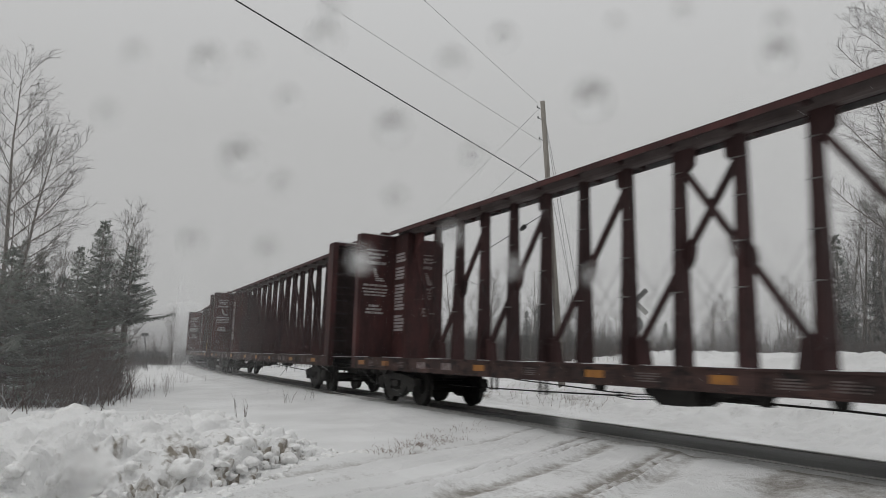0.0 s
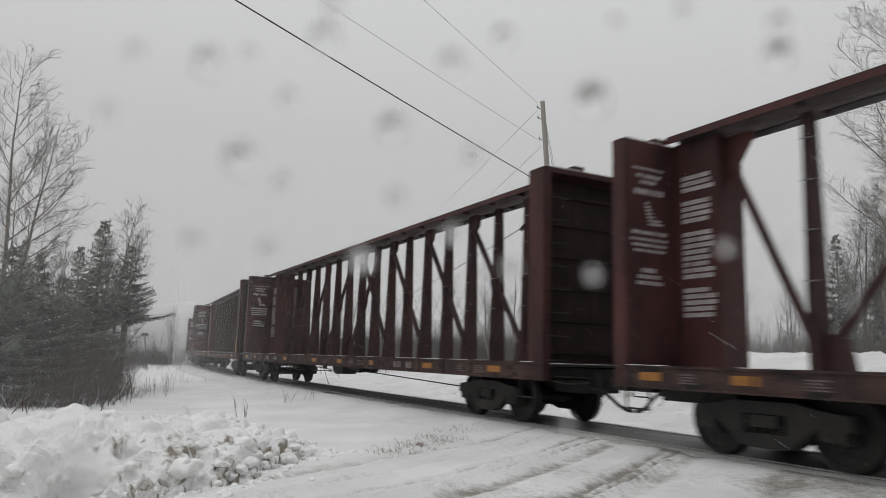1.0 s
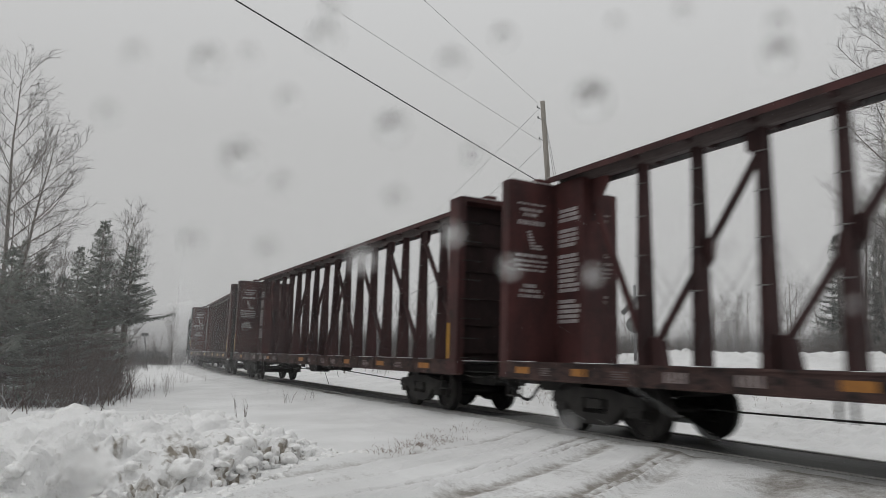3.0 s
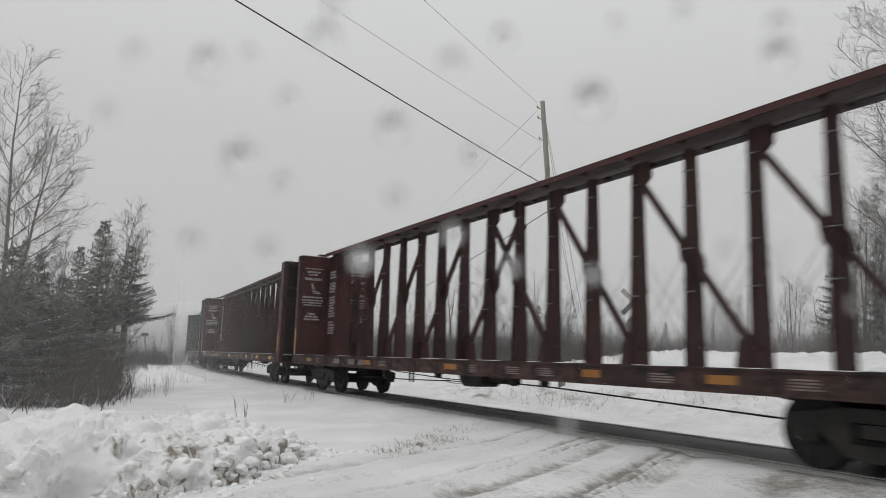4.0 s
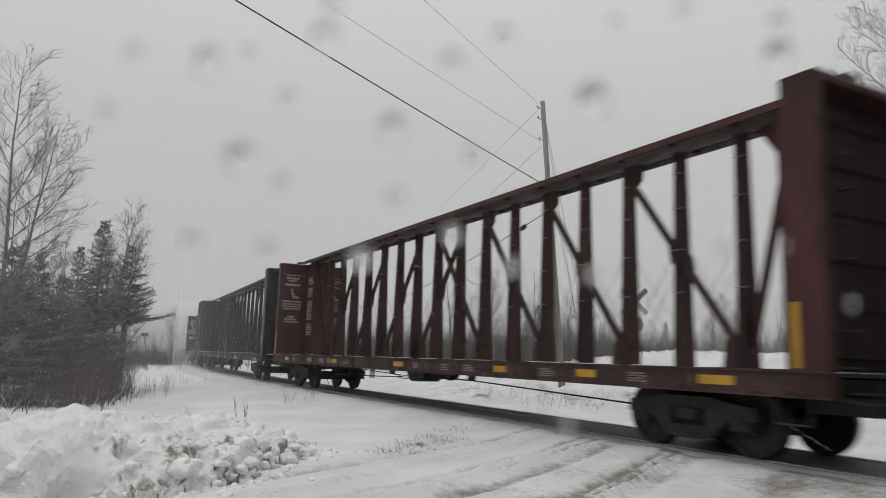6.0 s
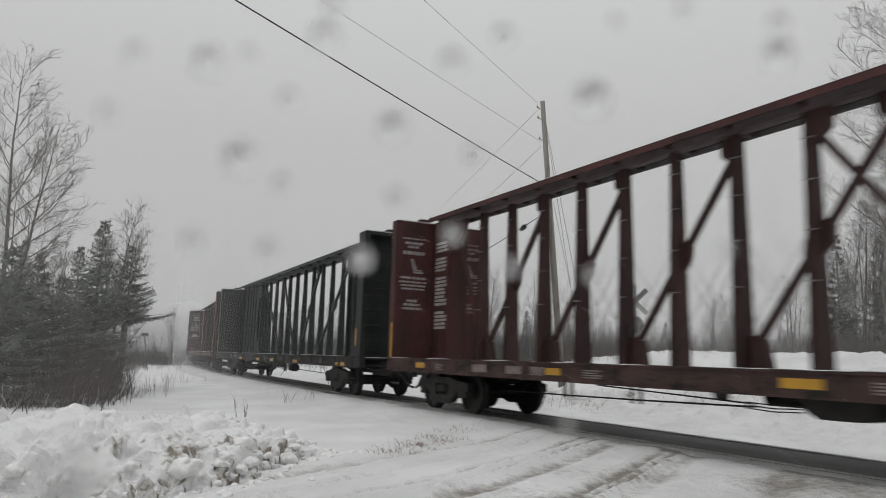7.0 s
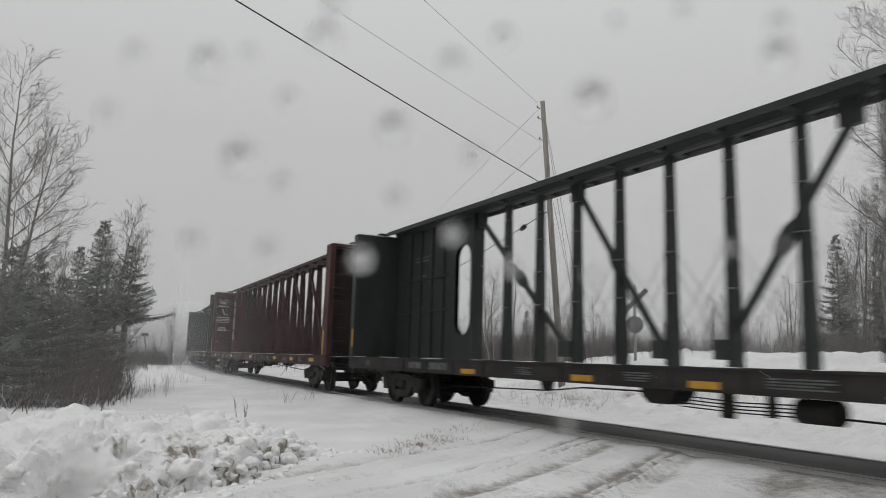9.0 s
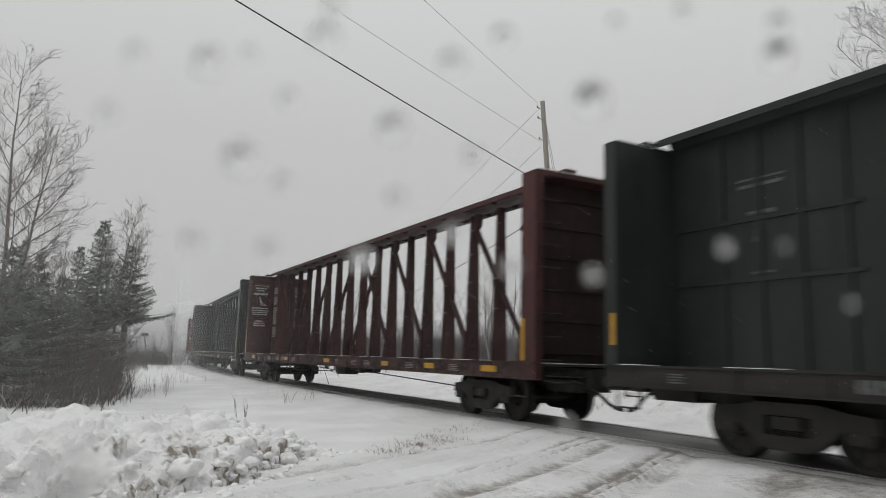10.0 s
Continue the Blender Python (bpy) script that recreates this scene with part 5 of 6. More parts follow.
def build_woods():
    tall_a = stand(bare_tree(1, 9.9, "tall leafless poplar with upswept branches behind brush", limbs=30, spread=0.38, fine=1.0, first=0.3), -24.0, -10.15, 30)
    tall_b = stand(bare_tree(2, 9.1, "tall leaning leafless poplar beside dark spruces", limbs=30, spread=0.38, lean=0.10, fine=1.0, first=0.22), -26.0, -10.6, 0)
    broad = stand(bare_tree(3, 7.5, "leafless hardwood with dense upright twigs tangled with spruce", limbs=30, spread=0.34, first=0.18, fine=0.95, rise=0.95), -30.9, -6.75, 60)
    thin = stand(bare_tree(4, 6.0, "thin leafless young tree", limbs=14, spread=0.26, rise=0.6), -30.0, -8.9, 10)
    scrub = stand(bare_tree(5, 4.2, "low leafless scrub tree with many twigs", limbs=12, spread=0.42, fine=0.8, rise=0.6, first=0.08), -28.7, 9.4, 45, 1.25)
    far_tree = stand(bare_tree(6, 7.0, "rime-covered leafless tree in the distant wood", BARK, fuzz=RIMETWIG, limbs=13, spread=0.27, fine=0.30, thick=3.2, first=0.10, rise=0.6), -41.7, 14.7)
    main = stand(spruce(1, 6.35, 1.40, "dark spruce with snow on its lower boughs", gap=0.27), -27.9, -7.72, 0)
    wide = stand(spruce(2, 4.1, 1.7, "wide spruce with snow-dusted drooping boughs", gap=0.24), -21.6, -10.1, 50)
    lop = stand(spruce(3, 5.7, 1.95, "ragged spruce standing among bare branches", ragged=0.9, bare=0.44, gap=0.26), -29.9, -6.55, 0)
    slim = stand(spruce(4, 5.6, 1.15, "slim spruce at the edge of the wood"), -19.0, 21.6, 0)
    # left of the line
    for tree, x, y, turn, s in ((wide, -23.6, -9.35, 120, 0.92), (wide, -25.2, -8.85, 250, 0.95), (slim, -26.6, -9.6, 0, 0.85), (main, -33.0, -8.3, 90, 0.95),
                             (lop, -34.5, -7.7, 80, 0.9), (main, -45.0, -10.8, 33, 1.2)):
        again(tree, x, y, turn, s)
    for tree, x, y, turn, s in ((broad, -31.6, -6.45, 80, 0.88), (thin, -28.3, -8.9, 200, 0.85), (thin, -29.0, -7.1, 300, 0.95), (broad, -31.8, -7.2, 250, 0.88), (thin, -26.3, -8.9, 20, 0.8), (thin, -24.8, -9.3, 140, 0.75),
                             (far_tree, -38.0, -8.2, 70, 0.75), (broad, -74.3, 1.5, 0, 0.74), (far_tree, -80, 0.4, 90, 0.5), (far_tree, -88, 2.0, 200, 0.55), (scrub, -24.7, -8.5, 90, 0.6), (scrub, -26.6, -7.9, 10, 0.6), (scrub, -29.4, -6.3, 120, 0.42), (scrub, -27.6, -6.9, 220, 0.36)):
        again(tree, x, y, turn, s)
    # beyond the line, towards the road
    right = stand(bare_tree(7, 14.0, "tall leafless tree with wide limbs over the road", BARK, limbs=19, spread=0.42, lean=0.0), -14.3, 17.6, 0)
    again(right, -11.9, 16.6, 140, 0.92)
    for tree, x, y, turn, s in ((broad, -15.6, 20.1, 0, 1.15), (broad, -17.7, 22.3, 90, 1.1), (thin, -16.5, 19.0, 40, 1.1), (broad, -13.6, 17.8, 200, 1.15), (thin, -14.6, 18.6, 140, 1.25), (scrub, -15.9, 18.6, 10, 1.2), (scrub, -14.2, 16.6, 100, 1.1), (scrub, -17.0, 20.4, 190, 1.2), (broad, -20.5, 25.4, 30, 1.0), (thin, -23.7, 28.1, 60, 0.9),
                             (thin, -26.1, 28.9, 10, 0.85), (thin, -29.0, 31.7, 100, 0.95), (thin, -30.1, 28.4, 50, 0.62), (scrub, -33.5, 30.8, 0, 1.0), (scrub, -29.4, 18.2, 0, 0.8), (scrub, -34.6, 21.3, 90, 0.9), (scrub, -39.1, 22.2, 200, 0.9), (broad, -34.5, 13.3, 15, 0.74), (broad, -31.3, 16.0, 120, 0.56), (broad, -29.8, 26.0, 40, 0.58), (broad, -29.1, 26.6, 200, 0.64), (broad, -28.5, 27.2, 310, 0.62), (scrub, -31.0, 28.0, 70, 1.15), (scrub, -30.0, 29.2, 190, 1.25), (thin, -29.3, 33.0, 20, 1.05), (thin, -27.4, 30.6, 260, 1.0)):
        again(tree, x, y, turn, s)
    for x, y, s in ((-35.8, 16.6, 0.64), (-35.4, 17.2, 0.70), (-35.9, 18.2, 0.66), (-16.6, 20.6, 0.9), (-14.9, 19.6, 1.0), (-13.2, 18.9, 1.05), (-21.0, 25.6, 0.8), (-48.4, 41.6, 0.8), (-52.0, 33.0, 0.7)):
        again(slim, x, y, x * 40, s)
    rnd = random.Random(77)
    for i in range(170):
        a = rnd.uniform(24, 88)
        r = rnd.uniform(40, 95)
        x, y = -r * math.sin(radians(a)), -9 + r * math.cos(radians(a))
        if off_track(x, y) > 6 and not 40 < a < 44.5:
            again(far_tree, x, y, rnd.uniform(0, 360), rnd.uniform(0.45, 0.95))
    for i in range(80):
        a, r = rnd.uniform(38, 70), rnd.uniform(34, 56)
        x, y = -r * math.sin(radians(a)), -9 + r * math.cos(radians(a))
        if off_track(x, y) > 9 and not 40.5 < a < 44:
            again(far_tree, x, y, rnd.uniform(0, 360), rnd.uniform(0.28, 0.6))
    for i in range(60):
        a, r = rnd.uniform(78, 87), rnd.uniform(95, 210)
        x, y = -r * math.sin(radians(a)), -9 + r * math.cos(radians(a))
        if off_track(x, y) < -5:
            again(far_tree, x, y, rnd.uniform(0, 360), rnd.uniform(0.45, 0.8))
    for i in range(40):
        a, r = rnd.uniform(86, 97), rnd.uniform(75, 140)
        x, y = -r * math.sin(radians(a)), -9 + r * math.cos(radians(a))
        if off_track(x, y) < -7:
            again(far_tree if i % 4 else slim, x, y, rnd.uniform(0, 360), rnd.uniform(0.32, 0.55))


build_woods()


# ---- brush, dead grass ----
def stems(name, label, category, spots, mat, count, tall, thick, spread, seed, fork=3):
    rnd = random.Random(seed)
    g = Geo()
    for x, y, wx, wy, n in spots:
        for i in range(n):
            px, py = x + rnd.gauss(0, wx), y + rnd.gauss(0, wy)
            z = ground_z(px, py)
            h = tall * rnd.uniform(0.45, 1.15) * (1 + 0.6 * noise.noise((px * 0.9, py * 0.9, seed)))
            d = Vector((rnd.gauss(0, spread), rnd.gauss(0, spread), 1)).normalized()
            p = Vector((px, py, z - 0.05))
            q = p + d * h * 0.6
            d2 = (d + Vector((rnd.gauss(0, spread), rnd.gauss(0, spread), 0))).normalized()
            g.tube(p, q, thick, thick * 0.7, 3, False)
            g.tube(q, q + d2 * h * 0.4, thick * 0.7, thick * 0.3, 3, False)
            for k in range(fork):
                e = p.lerp(q, rnd.uniform(0.35, 1))
                d3 = (d + Vector((rnd.gauss(0, 0.5), rnd.gauss(0, 0.5), 0.1))).normalized()
                g.tube(e, e + d3 * h * rnd.uniform(0.15, 0.4), thick * 0.5, thick * 0.25, 3, False)
    return tagged(new(name, g.mesh(name, mat)), label, category, kind="stuff")


stems("brush", "dense red-brown leafless brush in the snow", "brush", ((-22.3, -9.3, 1.3, 0.8, 260), (-24.6, -8.5, 1.5, 0.55, 280), (-26.6, -7.7, 1.4, 0.4, 190), (-22.6, -8.5, 0.9, 0.4, 110), (-28.8, -7.1, 1.2, 0.3, 100)), BRUSH, 0, 1.15, 0.0125, 0.50, 31, 4)
stems("brush", "tall thin red-brown shoots at the edge of the wood", "brush", ((-23.5, -9.1, 1.6, 0.6, 220), (-26.0, -8.2, 1.6, 0.5, 240), (-28.5, -7.4, 1.3, 0.4, 160)), BRUSH, 0, 2.2, 0.0085, 0.28, 37, 6)
stems("brush", "grey leafless brush along the far side of the track", "brush", ((-36, 13, 5, 1.2, 900), (-44, 13, 6, 1.5, 900), (-28.5, 13, 2.5, 1.5, 520), (-22.3, 13.2, 1.4, 1.2, 260), (-15.4, 17.3, 1.5, 1.3, 500), (-17.5, 20, 1.6, 1.4, 360), (-30, 25, 5, 2, 900), (-64, -3.5, 5, 1.0, 400), (-72, 0.5, 5, 1.2, 400)), TWIG, 0, 1.25, 0.008, 0.40, 32, 4)
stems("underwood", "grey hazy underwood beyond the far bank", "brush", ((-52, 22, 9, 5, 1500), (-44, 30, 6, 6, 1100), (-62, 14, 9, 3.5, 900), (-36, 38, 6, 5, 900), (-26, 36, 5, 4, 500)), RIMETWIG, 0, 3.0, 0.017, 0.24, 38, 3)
stems("underwood", "dense dark leafless thicket behind the far bank", "brush", ((-40.0, 10.8, 2.0, 1.2, 400), (-37.6, 12.2, 1.8, 1.2, 400), (-35.0, 13.8, 1.8, 1.2, 400), (-32.0, 15.2, 1.8, 1.2, 400), (-28.6, 16.8, 1.6, 1.2, 340), (-29.6, 26.6, 1.6, 1.2, 260), (-27.6, 29.5, 1.6, 1.2, 200)), TWIG, 0, 2.1, 0.011, 0.28, 40, 4)
stems("brush", "snow-laden twigs in the red-brown brush", "brush", ((-22.3, -9.2, 1.3, 0.7, 90), (-24.6, -8.4, 1.5, 0.5, 110), (-26.6, -7.6, 1.4, 0.4, 80)), FROST, 0, 0.7, 0.006, 0.6, 41, 3)
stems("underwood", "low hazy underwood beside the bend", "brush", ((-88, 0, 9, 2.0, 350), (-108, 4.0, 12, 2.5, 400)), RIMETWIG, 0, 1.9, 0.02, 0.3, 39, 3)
stems("dead_grass", "dead straw-coloured grass poking through snow", "grass", ((-9.4, -4.55, 0.25, 0.16, 70), (-9.9, -3.95, 0.28, 0.18, 150), (-10.55, -3.25, 0.28, 0.20, 140), (-11.5, -2.2, 0.3, 0.3, 60), (-12.3, -1.3, 0.25, 0.25, 26)), STRAW, 0, 0.15, 0.0032, 0.75, 33, 2)
stems("weeds", "dry weed stalks standing in the snow", "weeds", ((-34.5, -4.0, 1.8, 0.5, 40), (-30.0, -5.6, 1.5, 0.5, 36), (-26.2, -6.2, 1.2, 0.4, 26), (-24.6, -7.1, 0.9, 0.25, 60), (-22.6, -7.6, 0.6, 0.25, 36), (-20.2, -2.9, 0.25, 0.12, 6), (-16.5, -5.0, 0.5, 0.2, 6), (-20.5, -2.1, 0.2, 0.1, 3)), BRUSH, 0, 0.55, 0.0055, 0.22, 34, 2)
stems("weeds", "dry weed stalks along the crest of the far bank", "weeds", ((-22.5, 9.6, 1.6, 0.5, 110), (-25.8, 9.2, 1.6, 0.6, 130), (-29.5, 9.8, 2.0, 0.6, 130), (-18.8, 11.0, 1.3, 0.5, 60), (-14.0, 12.5, 1.2, 0.4, 50)), BRUSH, 0, 0.7, 0.005, 0.3, 36, 4)
stems("dead_grass", "dry grass on the bank beyond the rails", "grass", ((-17.0, 4.8, 0.8, 0.4, 90), (-22, 5.2, 1.5, 0.4, 60), (-12, 6.2, 1.5, 0.4, 30)), STRAW, 0, 0.35, 0.004, 0.5, 35, 2)


# ---- power pole and lines ----
def build_pole():
    pole = thing("utility_pole", "leaning weathered wooden utility pole with cables", "utility pole")
    low, top = Vector((-19.58, 6.56, -0.2)), Vector((-20.05, 5.95, 10.62))
    part("shaft", Geo().tube(low, top, 0.125, 0.085, 14), POLE, pole)
    d = (top - low).normalized()
    g = Geo()
    for z, s in ((10.35, -1), (9.95, -1), (9.15, -1)):
        p = low + d * (z - low.z)
        g.tube(p + Vector((-0.06, -0.06, 0)), p + Vector((-0.17, -0.12, 0.10)), 0.016, 0.014, 6)
        g.tube(p + Vector((-0.17, -0.12, 0.07)), p + Vector((-0.185, -0.13, 0.16)), 0.032, 0.02, 8)
    part("insulator", g, SIGNBACK, pole, "dark line insulators on brackets")
    g = Geo()
    for z in (9.12, 7.6, 9.9):
        p = low + d * (z - low.z)
        g.tube(p + Vector((-0.17, 0.05, 0)), p + Vector((0.17, -0.05, 0)), 0.018, 0.018, 6)
    part("bolt", g, GALV, pole)


def cable(name, label, a, b, r, sag=0.15, reach=1.0):
    """A hanging cable from a through b, carried on past b."""
    a, b = Vector(a), Vector(b)
    c = a + (b - a) * reach
    n = 18
    pts = []
    for i in range(n + 1):
        u = i / n
        p = a.lerp(c, u)
        p.z -= sag * 4 * u * (1 - u)
        pts.append(p)
    return tagged(new(name, Geo().path(pts, r, 6).mesh(name, WIRE)), label, "cable", "overhead lines")


build_pole()
cable("overhead_cable", "thick black communication cable strung from the pole", (-20.0, 6.05, 7.45), (-12.79, -6.67, 7.86), 0.015, 0.12, 2.2)
cable("overhead_wire", "thin bare power wire strung from the pole", (-20.07, 5.92, 9.07), (-14.5, -4.41, 9.19), 0.0045, 0.08, 2.4)
cable("overhead_wire", "thin bare power wire strung from the pole", (-20.15, 5.82, 10.55), (-15.67, -1.2, 10.62), 0.0045, 0.08, 3.2)
cable("overhead_wire", "thin bare power wire running along the track", (-20.12, 5.9, 10.4), (-38.73, 11.9, 10.77), 0.006, 0.1, 1.9)
cable("overhead_wire", "thin bare power wire running along the track", (-20.07, 5.92, 8.9), (-27.82, 8.76, 9.12), 0.006, 0.1, 4.0)
cable("overhead_cable", "black communication cable running along the track", (-19.91, 6.13, 6.5), (-34.85, 10.66, 6.28), 0.016, 0.15, 2.4)
cable("guy_wire", "steel guy wire from the pole top to the ground", (-20.0, 6.05, 9.9), (-18.95, 7.35, 0.9), 0.006, 0.0)
cable("guy_wire", "steel guy wire from the pole to the ground", (-20.0, 6.05, 9.85), (-19.15, 7.10, 0.9), 0.006, 0.0)
cable("guy_wire", "steel guy wire from the pole to the ground", (-19.9, 6.15, 7.6), (-19.05, 7.2, 0.9), 0.0055, 0.0)


def build_closure():
    t = thing("splice_closure", "dark cable splice closure hanging on the cable", "splice closure")
    p = Vector((-22.3, 6.75, 6.36))
    g = Geo()
    g.tube(p + Vector((-0.22, 0.07, -0.06)), p + Vector((0.12, -0.04, -0.02)), 0.085, 0.10, 10)
    g.tube(p + Vector((0.12, -0.04, -0.02)), p + Vector((0.22, -0.07, 0.03)), 0.10, 0.03, 10)
    part("case", g, WIRE, t)
    part("clamp", Geo().tube(p + Vector((-0.02, 0, -0.02)), p + Vector((-0.02, 0, 0.10)), 0.012, n=6), WIRE, t)


build_closure()


# ---- crossing sign, whistle post ----
def build_crossbuck():
    t = thing("crossbuck", "grey-backed wooden crossbuck sign on a steel post", "road sign")
    x, y = -18.71, 9.07
    z = ground_z(x, y)
    part("post", Geo().tube((x, y, z - 0.3), (x, y, 3.95), 0.05, n=10), GALV, t)
    turn = radians(44)
    ux, uy = math.cos(turn), math.sin(turn)
    for s in (-1, 1):
        g = Geo()
        e, n = Vector((ux * 0.7071, uy * 0.7071, s * 0.7071)), Vector((-uy, ux, 0))
        w = e.cross(n)
        c = Vector((x, y, 3.36)) - n * (0.06 + 0.012 * s)
        vs = [c + e * (a * 0.60) + w * (b * 0.088) + n * d for a in (-1, 1) for b in (-1, 1) for d in (-0.008, 0.008)]
        g.add(vs, [(0, 1, 3, 2), (4, 6, 7, 5), (0, 4, 5, 1), (2, 3, 7, 6), (0, 2, 6, 4), (1, 5, 7, 3)])
        part("blade", g, SIGNBACK if s > 0 else SIGNWHITE, t, "weathered grey sign blade")
    n = Vector((-uy, ux, 0))
    c = Vector((x, y, 2.55)) - n * 0.07
    part("lower_sign", Geo().tube(c - n * 0.006, c + n * 0.006, 0.30, n=24), SIGNBACK, t, "dark round sign back below the cross")


def build_marker():
    t = thing("track_marker", "small dark marker board on a slim steel post", "track sign")
    x, y = -56.6, -2.6
    z = ground_z(x, y)
    part("post", Geo().tube((x, y, z - 0.2), (x - 0.05, y - 0.42, 2.2), 0.035, n=8), SIGNBACK, t)
    g = Geo()
    c = Vector((x - 0.05, y - 0.42, 2.27))
    ring = [(0.30 * math.cos(2 * math.pi * i / 16), 0.14 * math.sin(2 * math.pi * i / 16)) for i in range(16)]
    g.prism([(c.y + a, c.z + b) for a, b in ring], c.x + 0.036, c.x + 0.056, "x")
    part("board", g, SIGNBACK, t)


build_crossbuck()
build_marker()


# ---- woods on the horizon, with painted haze ----
def build_backdrop():
    m = bpy.data.materials.new("painted_far_haze")
    m.use_nodes = True
    b = m.node_tree.nodes["Principled BSDF"]
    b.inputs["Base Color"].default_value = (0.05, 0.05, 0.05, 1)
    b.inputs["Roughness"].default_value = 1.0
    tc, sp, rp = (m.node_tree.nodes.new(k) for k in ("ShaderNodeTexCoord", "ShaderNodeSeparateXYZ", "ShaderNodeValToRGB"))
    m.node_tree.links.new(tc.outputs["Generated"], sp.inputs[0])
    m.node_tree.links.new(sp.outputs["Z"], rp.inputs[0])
    # haze painted as glow: greyer at the foot, near sky tone at the top
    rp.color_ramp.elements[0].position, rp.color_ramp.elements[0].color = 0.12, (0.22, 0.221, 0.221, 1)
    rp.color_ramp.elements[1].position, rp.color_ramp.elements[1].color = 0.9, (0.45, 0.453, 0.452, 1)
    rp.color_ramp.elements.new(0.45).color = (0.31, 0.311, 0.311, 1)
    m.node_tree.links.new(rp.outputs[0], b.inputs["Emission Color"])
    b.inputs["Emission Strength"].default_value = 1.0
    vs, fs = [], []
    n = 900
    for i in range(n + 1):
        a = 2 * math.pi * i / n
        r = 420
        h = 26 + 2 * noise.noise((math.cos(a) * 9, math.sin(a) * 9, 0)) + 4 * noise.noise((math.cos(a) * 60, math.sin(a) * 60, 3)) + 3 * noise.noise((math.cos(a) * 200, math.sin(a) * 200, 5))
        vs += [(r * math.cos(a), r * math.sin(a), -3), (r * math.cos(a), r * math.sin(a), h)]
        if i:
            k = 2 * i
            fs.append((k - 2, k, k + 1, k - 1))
    tagged(new("backdrop", Geo().add(vs, fs).mesh("backdrop", m)), "pale line of distant woods, haze painted in as glow", "backdrop", kind="structure")


build_backdrop()


# ---- falling snow, haze sheets, and drops on the glass before the lens ----
def scatter(name, label, c, size, mat, r):
    """One mesh of many small three-cornered flakes at the places c."""
    n = len(c)
    size = (r.uniform(0.65, 1.35, n) * size)[:, None]
    tri = [c + size * v / np.linalg.norm(v, axis=1)[:, None] for v in (r.normal(size=(n, 3)) for k in range(3))]
    co = np.stack(tri, 1).reshape(-1, 3)
    me = bpy.data.meshes.new(name)
    me.vertices.add(3 * n)
    me.vertices.foreach_set("co", co.astype(np.float32).ravel())
    me.loops.add(3 * n)
    me.loops.foreach_set("vertex_index", np.arange(3 * n, dtype=np.int32))
    me.polygons.add(n)
    me.polygons.foreach_set("loop_start", np.arange(0, 3 * n, 3, dtype=np.int32))
    me.update(calc_edges=True)
    me.materials.append(mat)
    return tagged(new(name, me), label, "snowfall", kind="stuff")


def flakes(n, low, high, size, seed):
    """Single flakes in a block of air."""
    r = np.random.RandomState(seed)
    c = np.stack([r.uniform(a, b, n) for a, b in zip(low, high)], 1)
    return scatter("falling_snow", "small white snowflakes blowing through the air", c, size, FLAKE, r)


def haze_film():
    """Haze put in as a thin film: nearly clear, as thick as the mesh says, with soft swirls."""
    m = bpy.data.materials.new("thin_haze")
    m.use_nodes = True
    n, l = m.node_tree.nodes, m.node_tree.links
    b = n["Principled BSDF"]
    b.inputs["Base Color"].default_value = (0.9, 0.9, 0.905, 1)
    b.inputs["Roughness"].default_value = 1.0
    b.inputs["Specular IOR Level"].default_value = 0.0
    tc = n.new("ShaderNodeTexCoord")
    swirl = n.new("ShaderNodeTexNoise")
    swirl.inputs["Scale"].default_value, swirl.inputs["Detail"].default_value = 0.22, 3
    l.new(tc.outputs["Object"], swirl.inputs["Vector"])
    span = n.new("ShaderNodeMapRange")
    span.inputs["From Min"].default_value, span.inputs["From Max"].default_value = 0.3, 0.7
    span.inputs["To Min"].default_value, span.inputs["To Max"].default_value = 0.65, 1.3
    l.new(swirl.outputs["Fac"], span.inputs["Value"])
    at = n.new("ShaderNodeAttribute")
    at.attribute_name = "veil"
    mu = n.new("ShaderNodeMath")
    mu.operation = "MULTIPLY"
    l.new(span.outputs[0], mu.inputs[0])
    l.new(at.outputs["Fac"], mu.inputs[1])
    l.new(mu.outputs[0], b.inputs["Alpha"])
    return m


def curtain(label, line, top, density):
    """An upright sheet added for distance haze: its line over the ground, its height, and how thick it is along the
    line.
    """
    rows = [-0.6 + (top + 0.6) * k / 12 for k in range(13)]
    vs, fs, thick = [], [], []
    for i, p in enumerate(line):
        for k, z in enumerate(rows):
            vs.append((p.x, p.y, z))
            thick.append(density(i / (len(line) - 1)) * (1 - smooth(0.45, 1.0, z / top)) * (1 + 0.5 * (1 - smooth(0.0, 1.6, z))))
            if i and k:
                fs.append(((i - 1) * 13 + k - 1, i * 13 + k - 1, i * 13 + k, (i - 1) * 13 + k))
    me = Geo().add(vs, fs, True).mesh("haze_veil", HAZE)
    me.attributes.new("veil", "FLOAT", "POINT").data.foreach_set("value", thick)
    return tagged(new("haze_veil", me), label, "snowfall", kind="stuff")


FLAKE = material("snowflake", (0.85, 0.86, 0.87), (0.9, 0.9, 0.9), 0.9, 0, 2, 20, 0)
HAZE = haze_film()
SNOWFALL = flakes(260000, (-30, -45, 0), (2, 4, 31), 0.0037, 5)
# added sheets that imitate haze; each one pales what lies behind it
curtain("added haze sheet beside the moving train", [track(-9 - 2.0 * i, -2.6)[0] for i in range(56)], 11.0, lambda u: 0.19 * smooth(0.0, 0.65, u))
curtain("added haze sheet before the spruces", [Vector((-19.3, -24 + 0.75 * i, 0)) for i in range(29)], 15.0, lambda u: 0.062 * (1 - smooth(0.86, 1.0, u)))
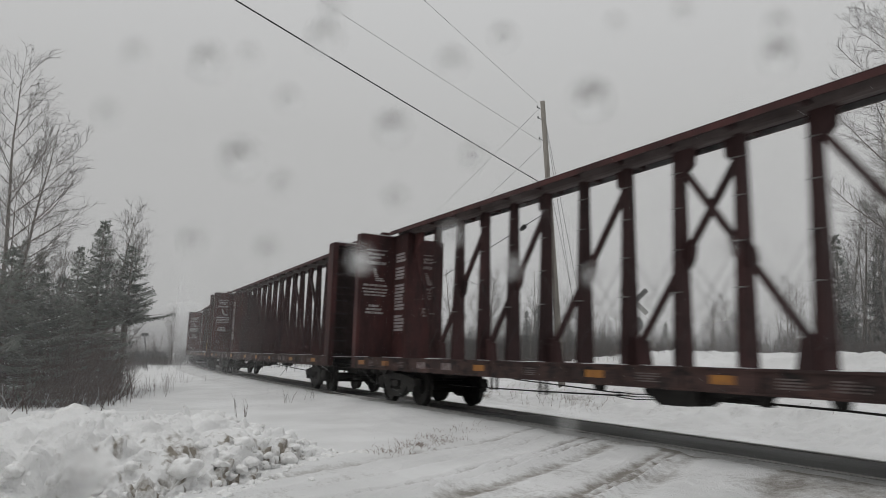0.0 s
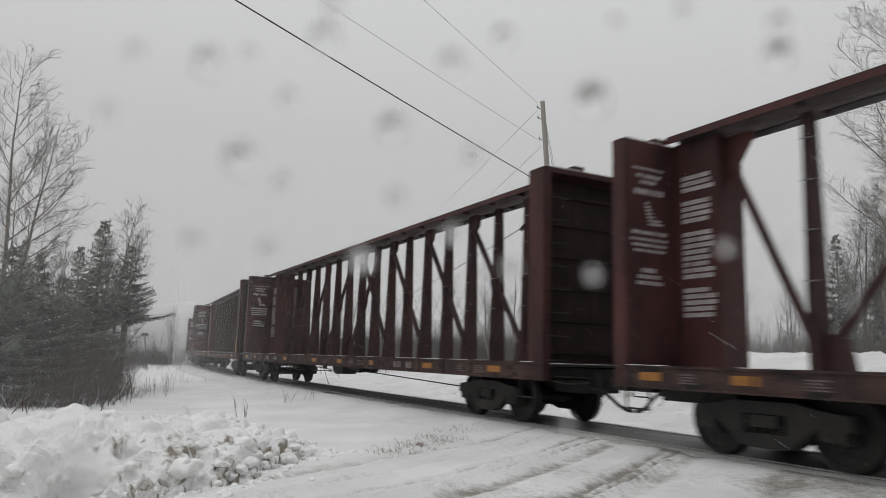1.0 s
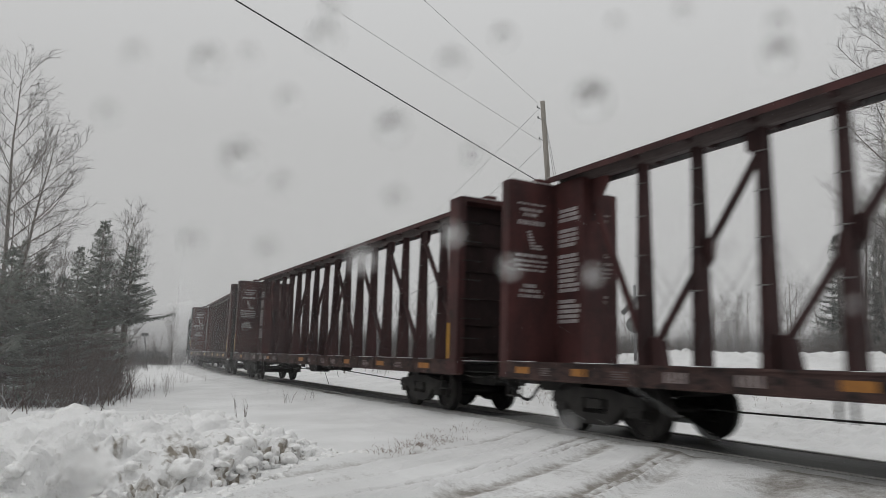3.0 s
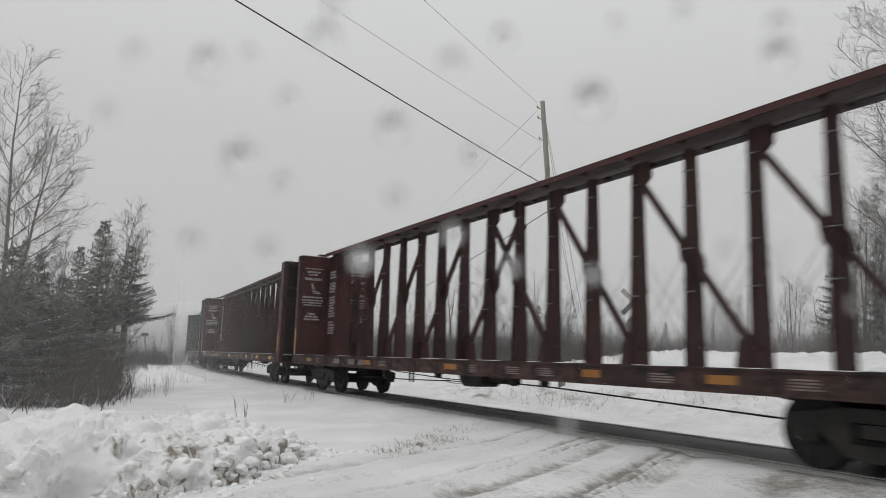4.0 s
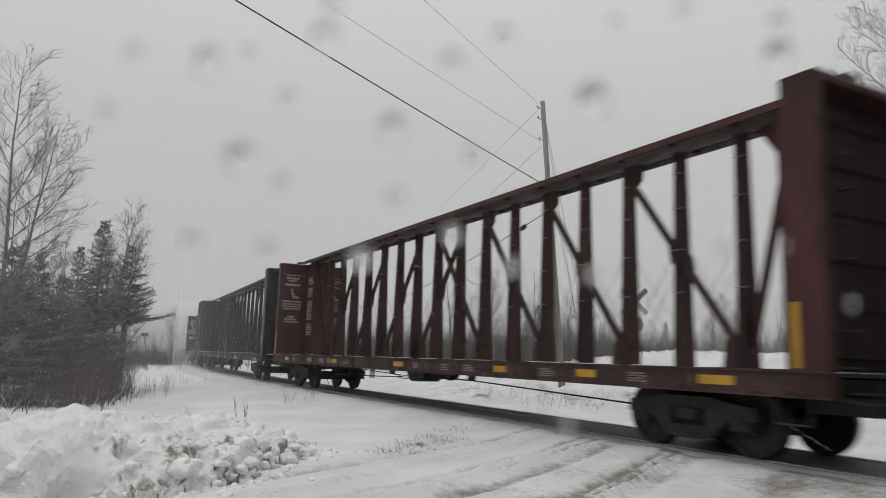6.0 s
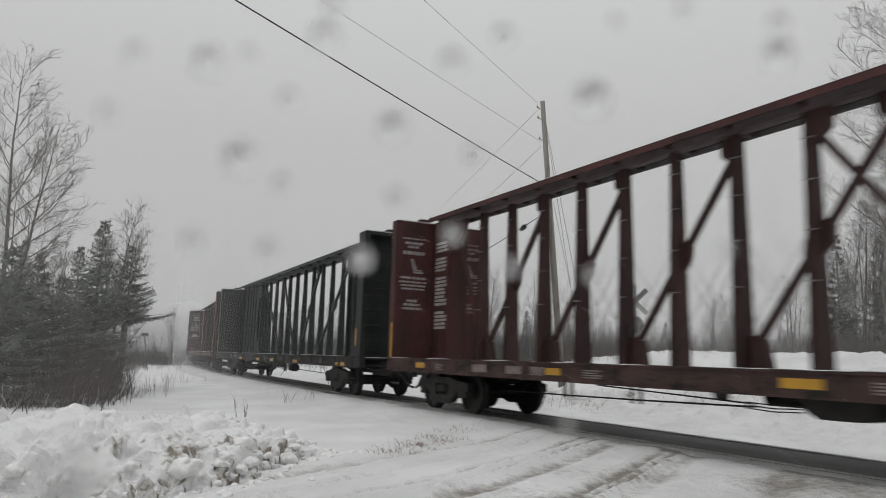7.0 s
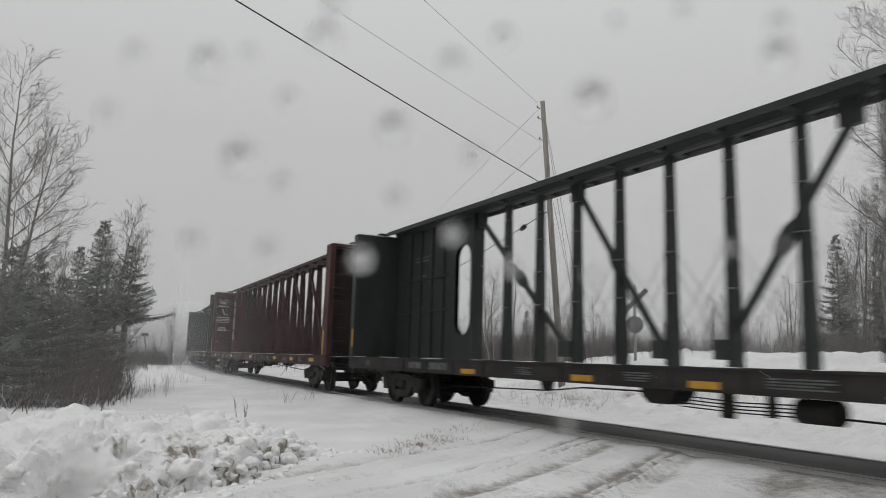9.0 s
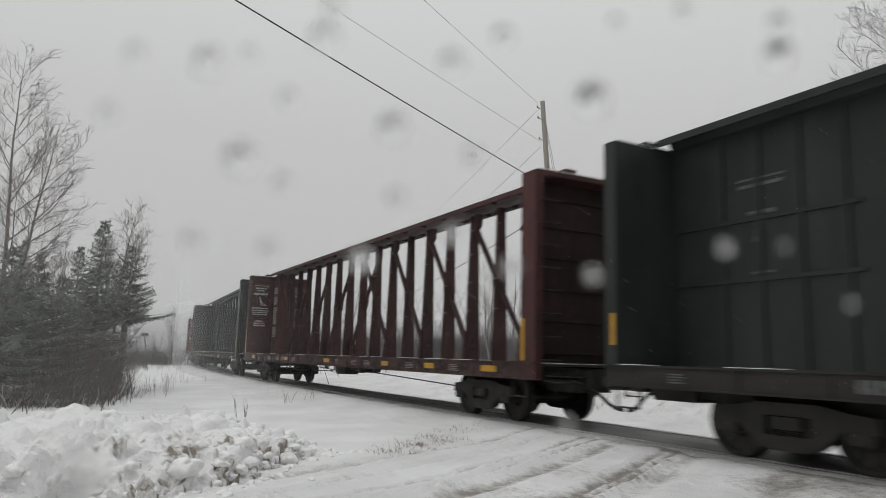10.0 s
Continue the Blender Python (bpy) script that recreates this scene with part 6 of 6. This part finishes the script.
curtain("added haze sheet over the far bank", [track(2 - 2.0 * i, 7.2)[0] for i in range(60)], 16.0, lambda u: 0.05 * smooth(0.0, 0.12, u))
curtain("added haze sheet before the far wood", [track(2 - 2.0 * i, 15.5)[0] for i in range(60)], 18.0, lambda u: 0.065 * smooth(0.0, 0.2, u))
curtain("added haze sheet in the far wood", [track(4 - 2.2 * i, 32)[0] for i in range(70)], 22.0, lambda u: 0.13 * smooth(0.0, 0.2, u))


def water():
    m = bpy.data.materials.new("water")
    m.use_nodes = True
    b = m.node_tree.nodes["Principled BSDF"]
    b.inputs["Base Color"].default_value = (1, 1, 1, 1)
    b.inputs["Roughness"].default_value = 0.0
    b.inputs["IOR"].default_value = 1.33
    b.inputs["Transmission Weight"].default_value = 1.0
    return m


WATER = water()


def build_raindrops():
    """Drops on the clear window glass 70 mm before the lens: millimetres right and up from its middle, and the radius."""
    ahead = (Vector(AIM) - Vector(EYE)).normalized()
    m = look(EYE, AIM, ROLL)
    bm = bmesh.new()
    bmesh.ops.create_uvsphere(bm, u_segments=24, v_segments=12, radius=1.0)
    for v in bm.verts:
        v.co.z *= 0.95 if v.co.z > 0 else 0.04
        v.co.x *= 1 + 0.08 * v.co.y
    me = bpy.data.meshes.new("raindrop")
    bm.to_mesh(me)
    bm.free()
    me.polygons.foreach_set("use_smooth", [True] * len(me.polygons))
    me.materials.append(WATER)
    for x, y, r in DROPS:
        y -= 0.6 if y > 3 else 0
        ob = tagged(new("raindrop", me), "clear raindrop clinging to window glass", "raindrop", "raindrops on the glass")
        ob.matrix_basis = m @ pose(x / 1000, y / 1000, -0.07, 180, 0, x * 31) @ Matrix.Scale(1.15 * r / 1000, 4)


DROPS = ((-11.7, 21.7, 1.3), (-23.3, 19.2, 1.4), (-20.2, 9.6, 1.5), (-5.0, 12.7, 1.3), (0.9, 19.2, 1.1), (14.8, 15.5, 1.6), (33.4, 20.0, 1.4), (6.0, 21.7, 0.9), (-8.2, -1.0, 0.98), (14.9, -2.6, 0.62), (0.9, 1.5, 0.75),
         (-35.6, -22.4, 1.8), (28.1, 0.1, 0.56), (-15.4, 15.5, 0.8), (-30.6, 20.0, 0.9), (2.9, 9.9, 0.8), (-16.0, 7.1, 0.8), (-33.4, 14.1, 0.9), (-4.7, 5.7, 0.8), (-24.9, 0.9, 0.9), (-17.4, 0.1, 0.8),
         (33.4, 23.1, 0.9), (-10.9, 24.4, 0.9), (-19.3, 20.0, 0.7), (3.1, 9.9, 0.7), (23.9, 24.3, 0.7), (17.2, 23.1, 0.6), (6.7, -1.8, 0.7), (12.4, -17.4, 0.5), (34.0, 0.3, 0.3), (40.7, -5.5, 0.33))
build_raindrops()


# ---- what moves ----
# the train runs on evenly, but for one short check in its pace: seconds, and metres behind
LAG = ((0.0, 0.0), (1.0, 0.0), (1.2, 0.28), (1.4, 0.27), (1.6, 0.22), (1.8, 0.05), (1.9, 0.0), (10.0, 0.0))


def gone(t):
    """How far the train has come."""
    for (t0, a), (t1, b) in zip(LAG, LAG[1:]):
        if t0 <= t <= t1:
            return SPEED * t - a - (b - a) * smooth(t0, t1, t)
    return SPEED * t


def motions():
    walk(SNOWFALL, [(t, pose(2.0 * t, 3.6 * t, -2.4 * t)) for t in (0, 5, 10)])
    times = sorted({t / 2 for t in range(21)} | {1.1, 1.2, 1.3, 1.4, 1.6, 1.7, 1.8, 1.9})
    for car, rear, sort in TRAIN:
        walk(car, [(t, car_pose(rear + gone(t), sort)) for t in times])
        for ob in car.children:
            if ob.name.startswith("wheelset"):
                at = ob.matrix_basis.translation.copy()
                walk(ob, [(i / FPS, pose(at.x, at.y, at.z, 0, math.degrees(gone(i / FPS) / WHEEL) % 360, 0)) for i in range(301)])


motions()
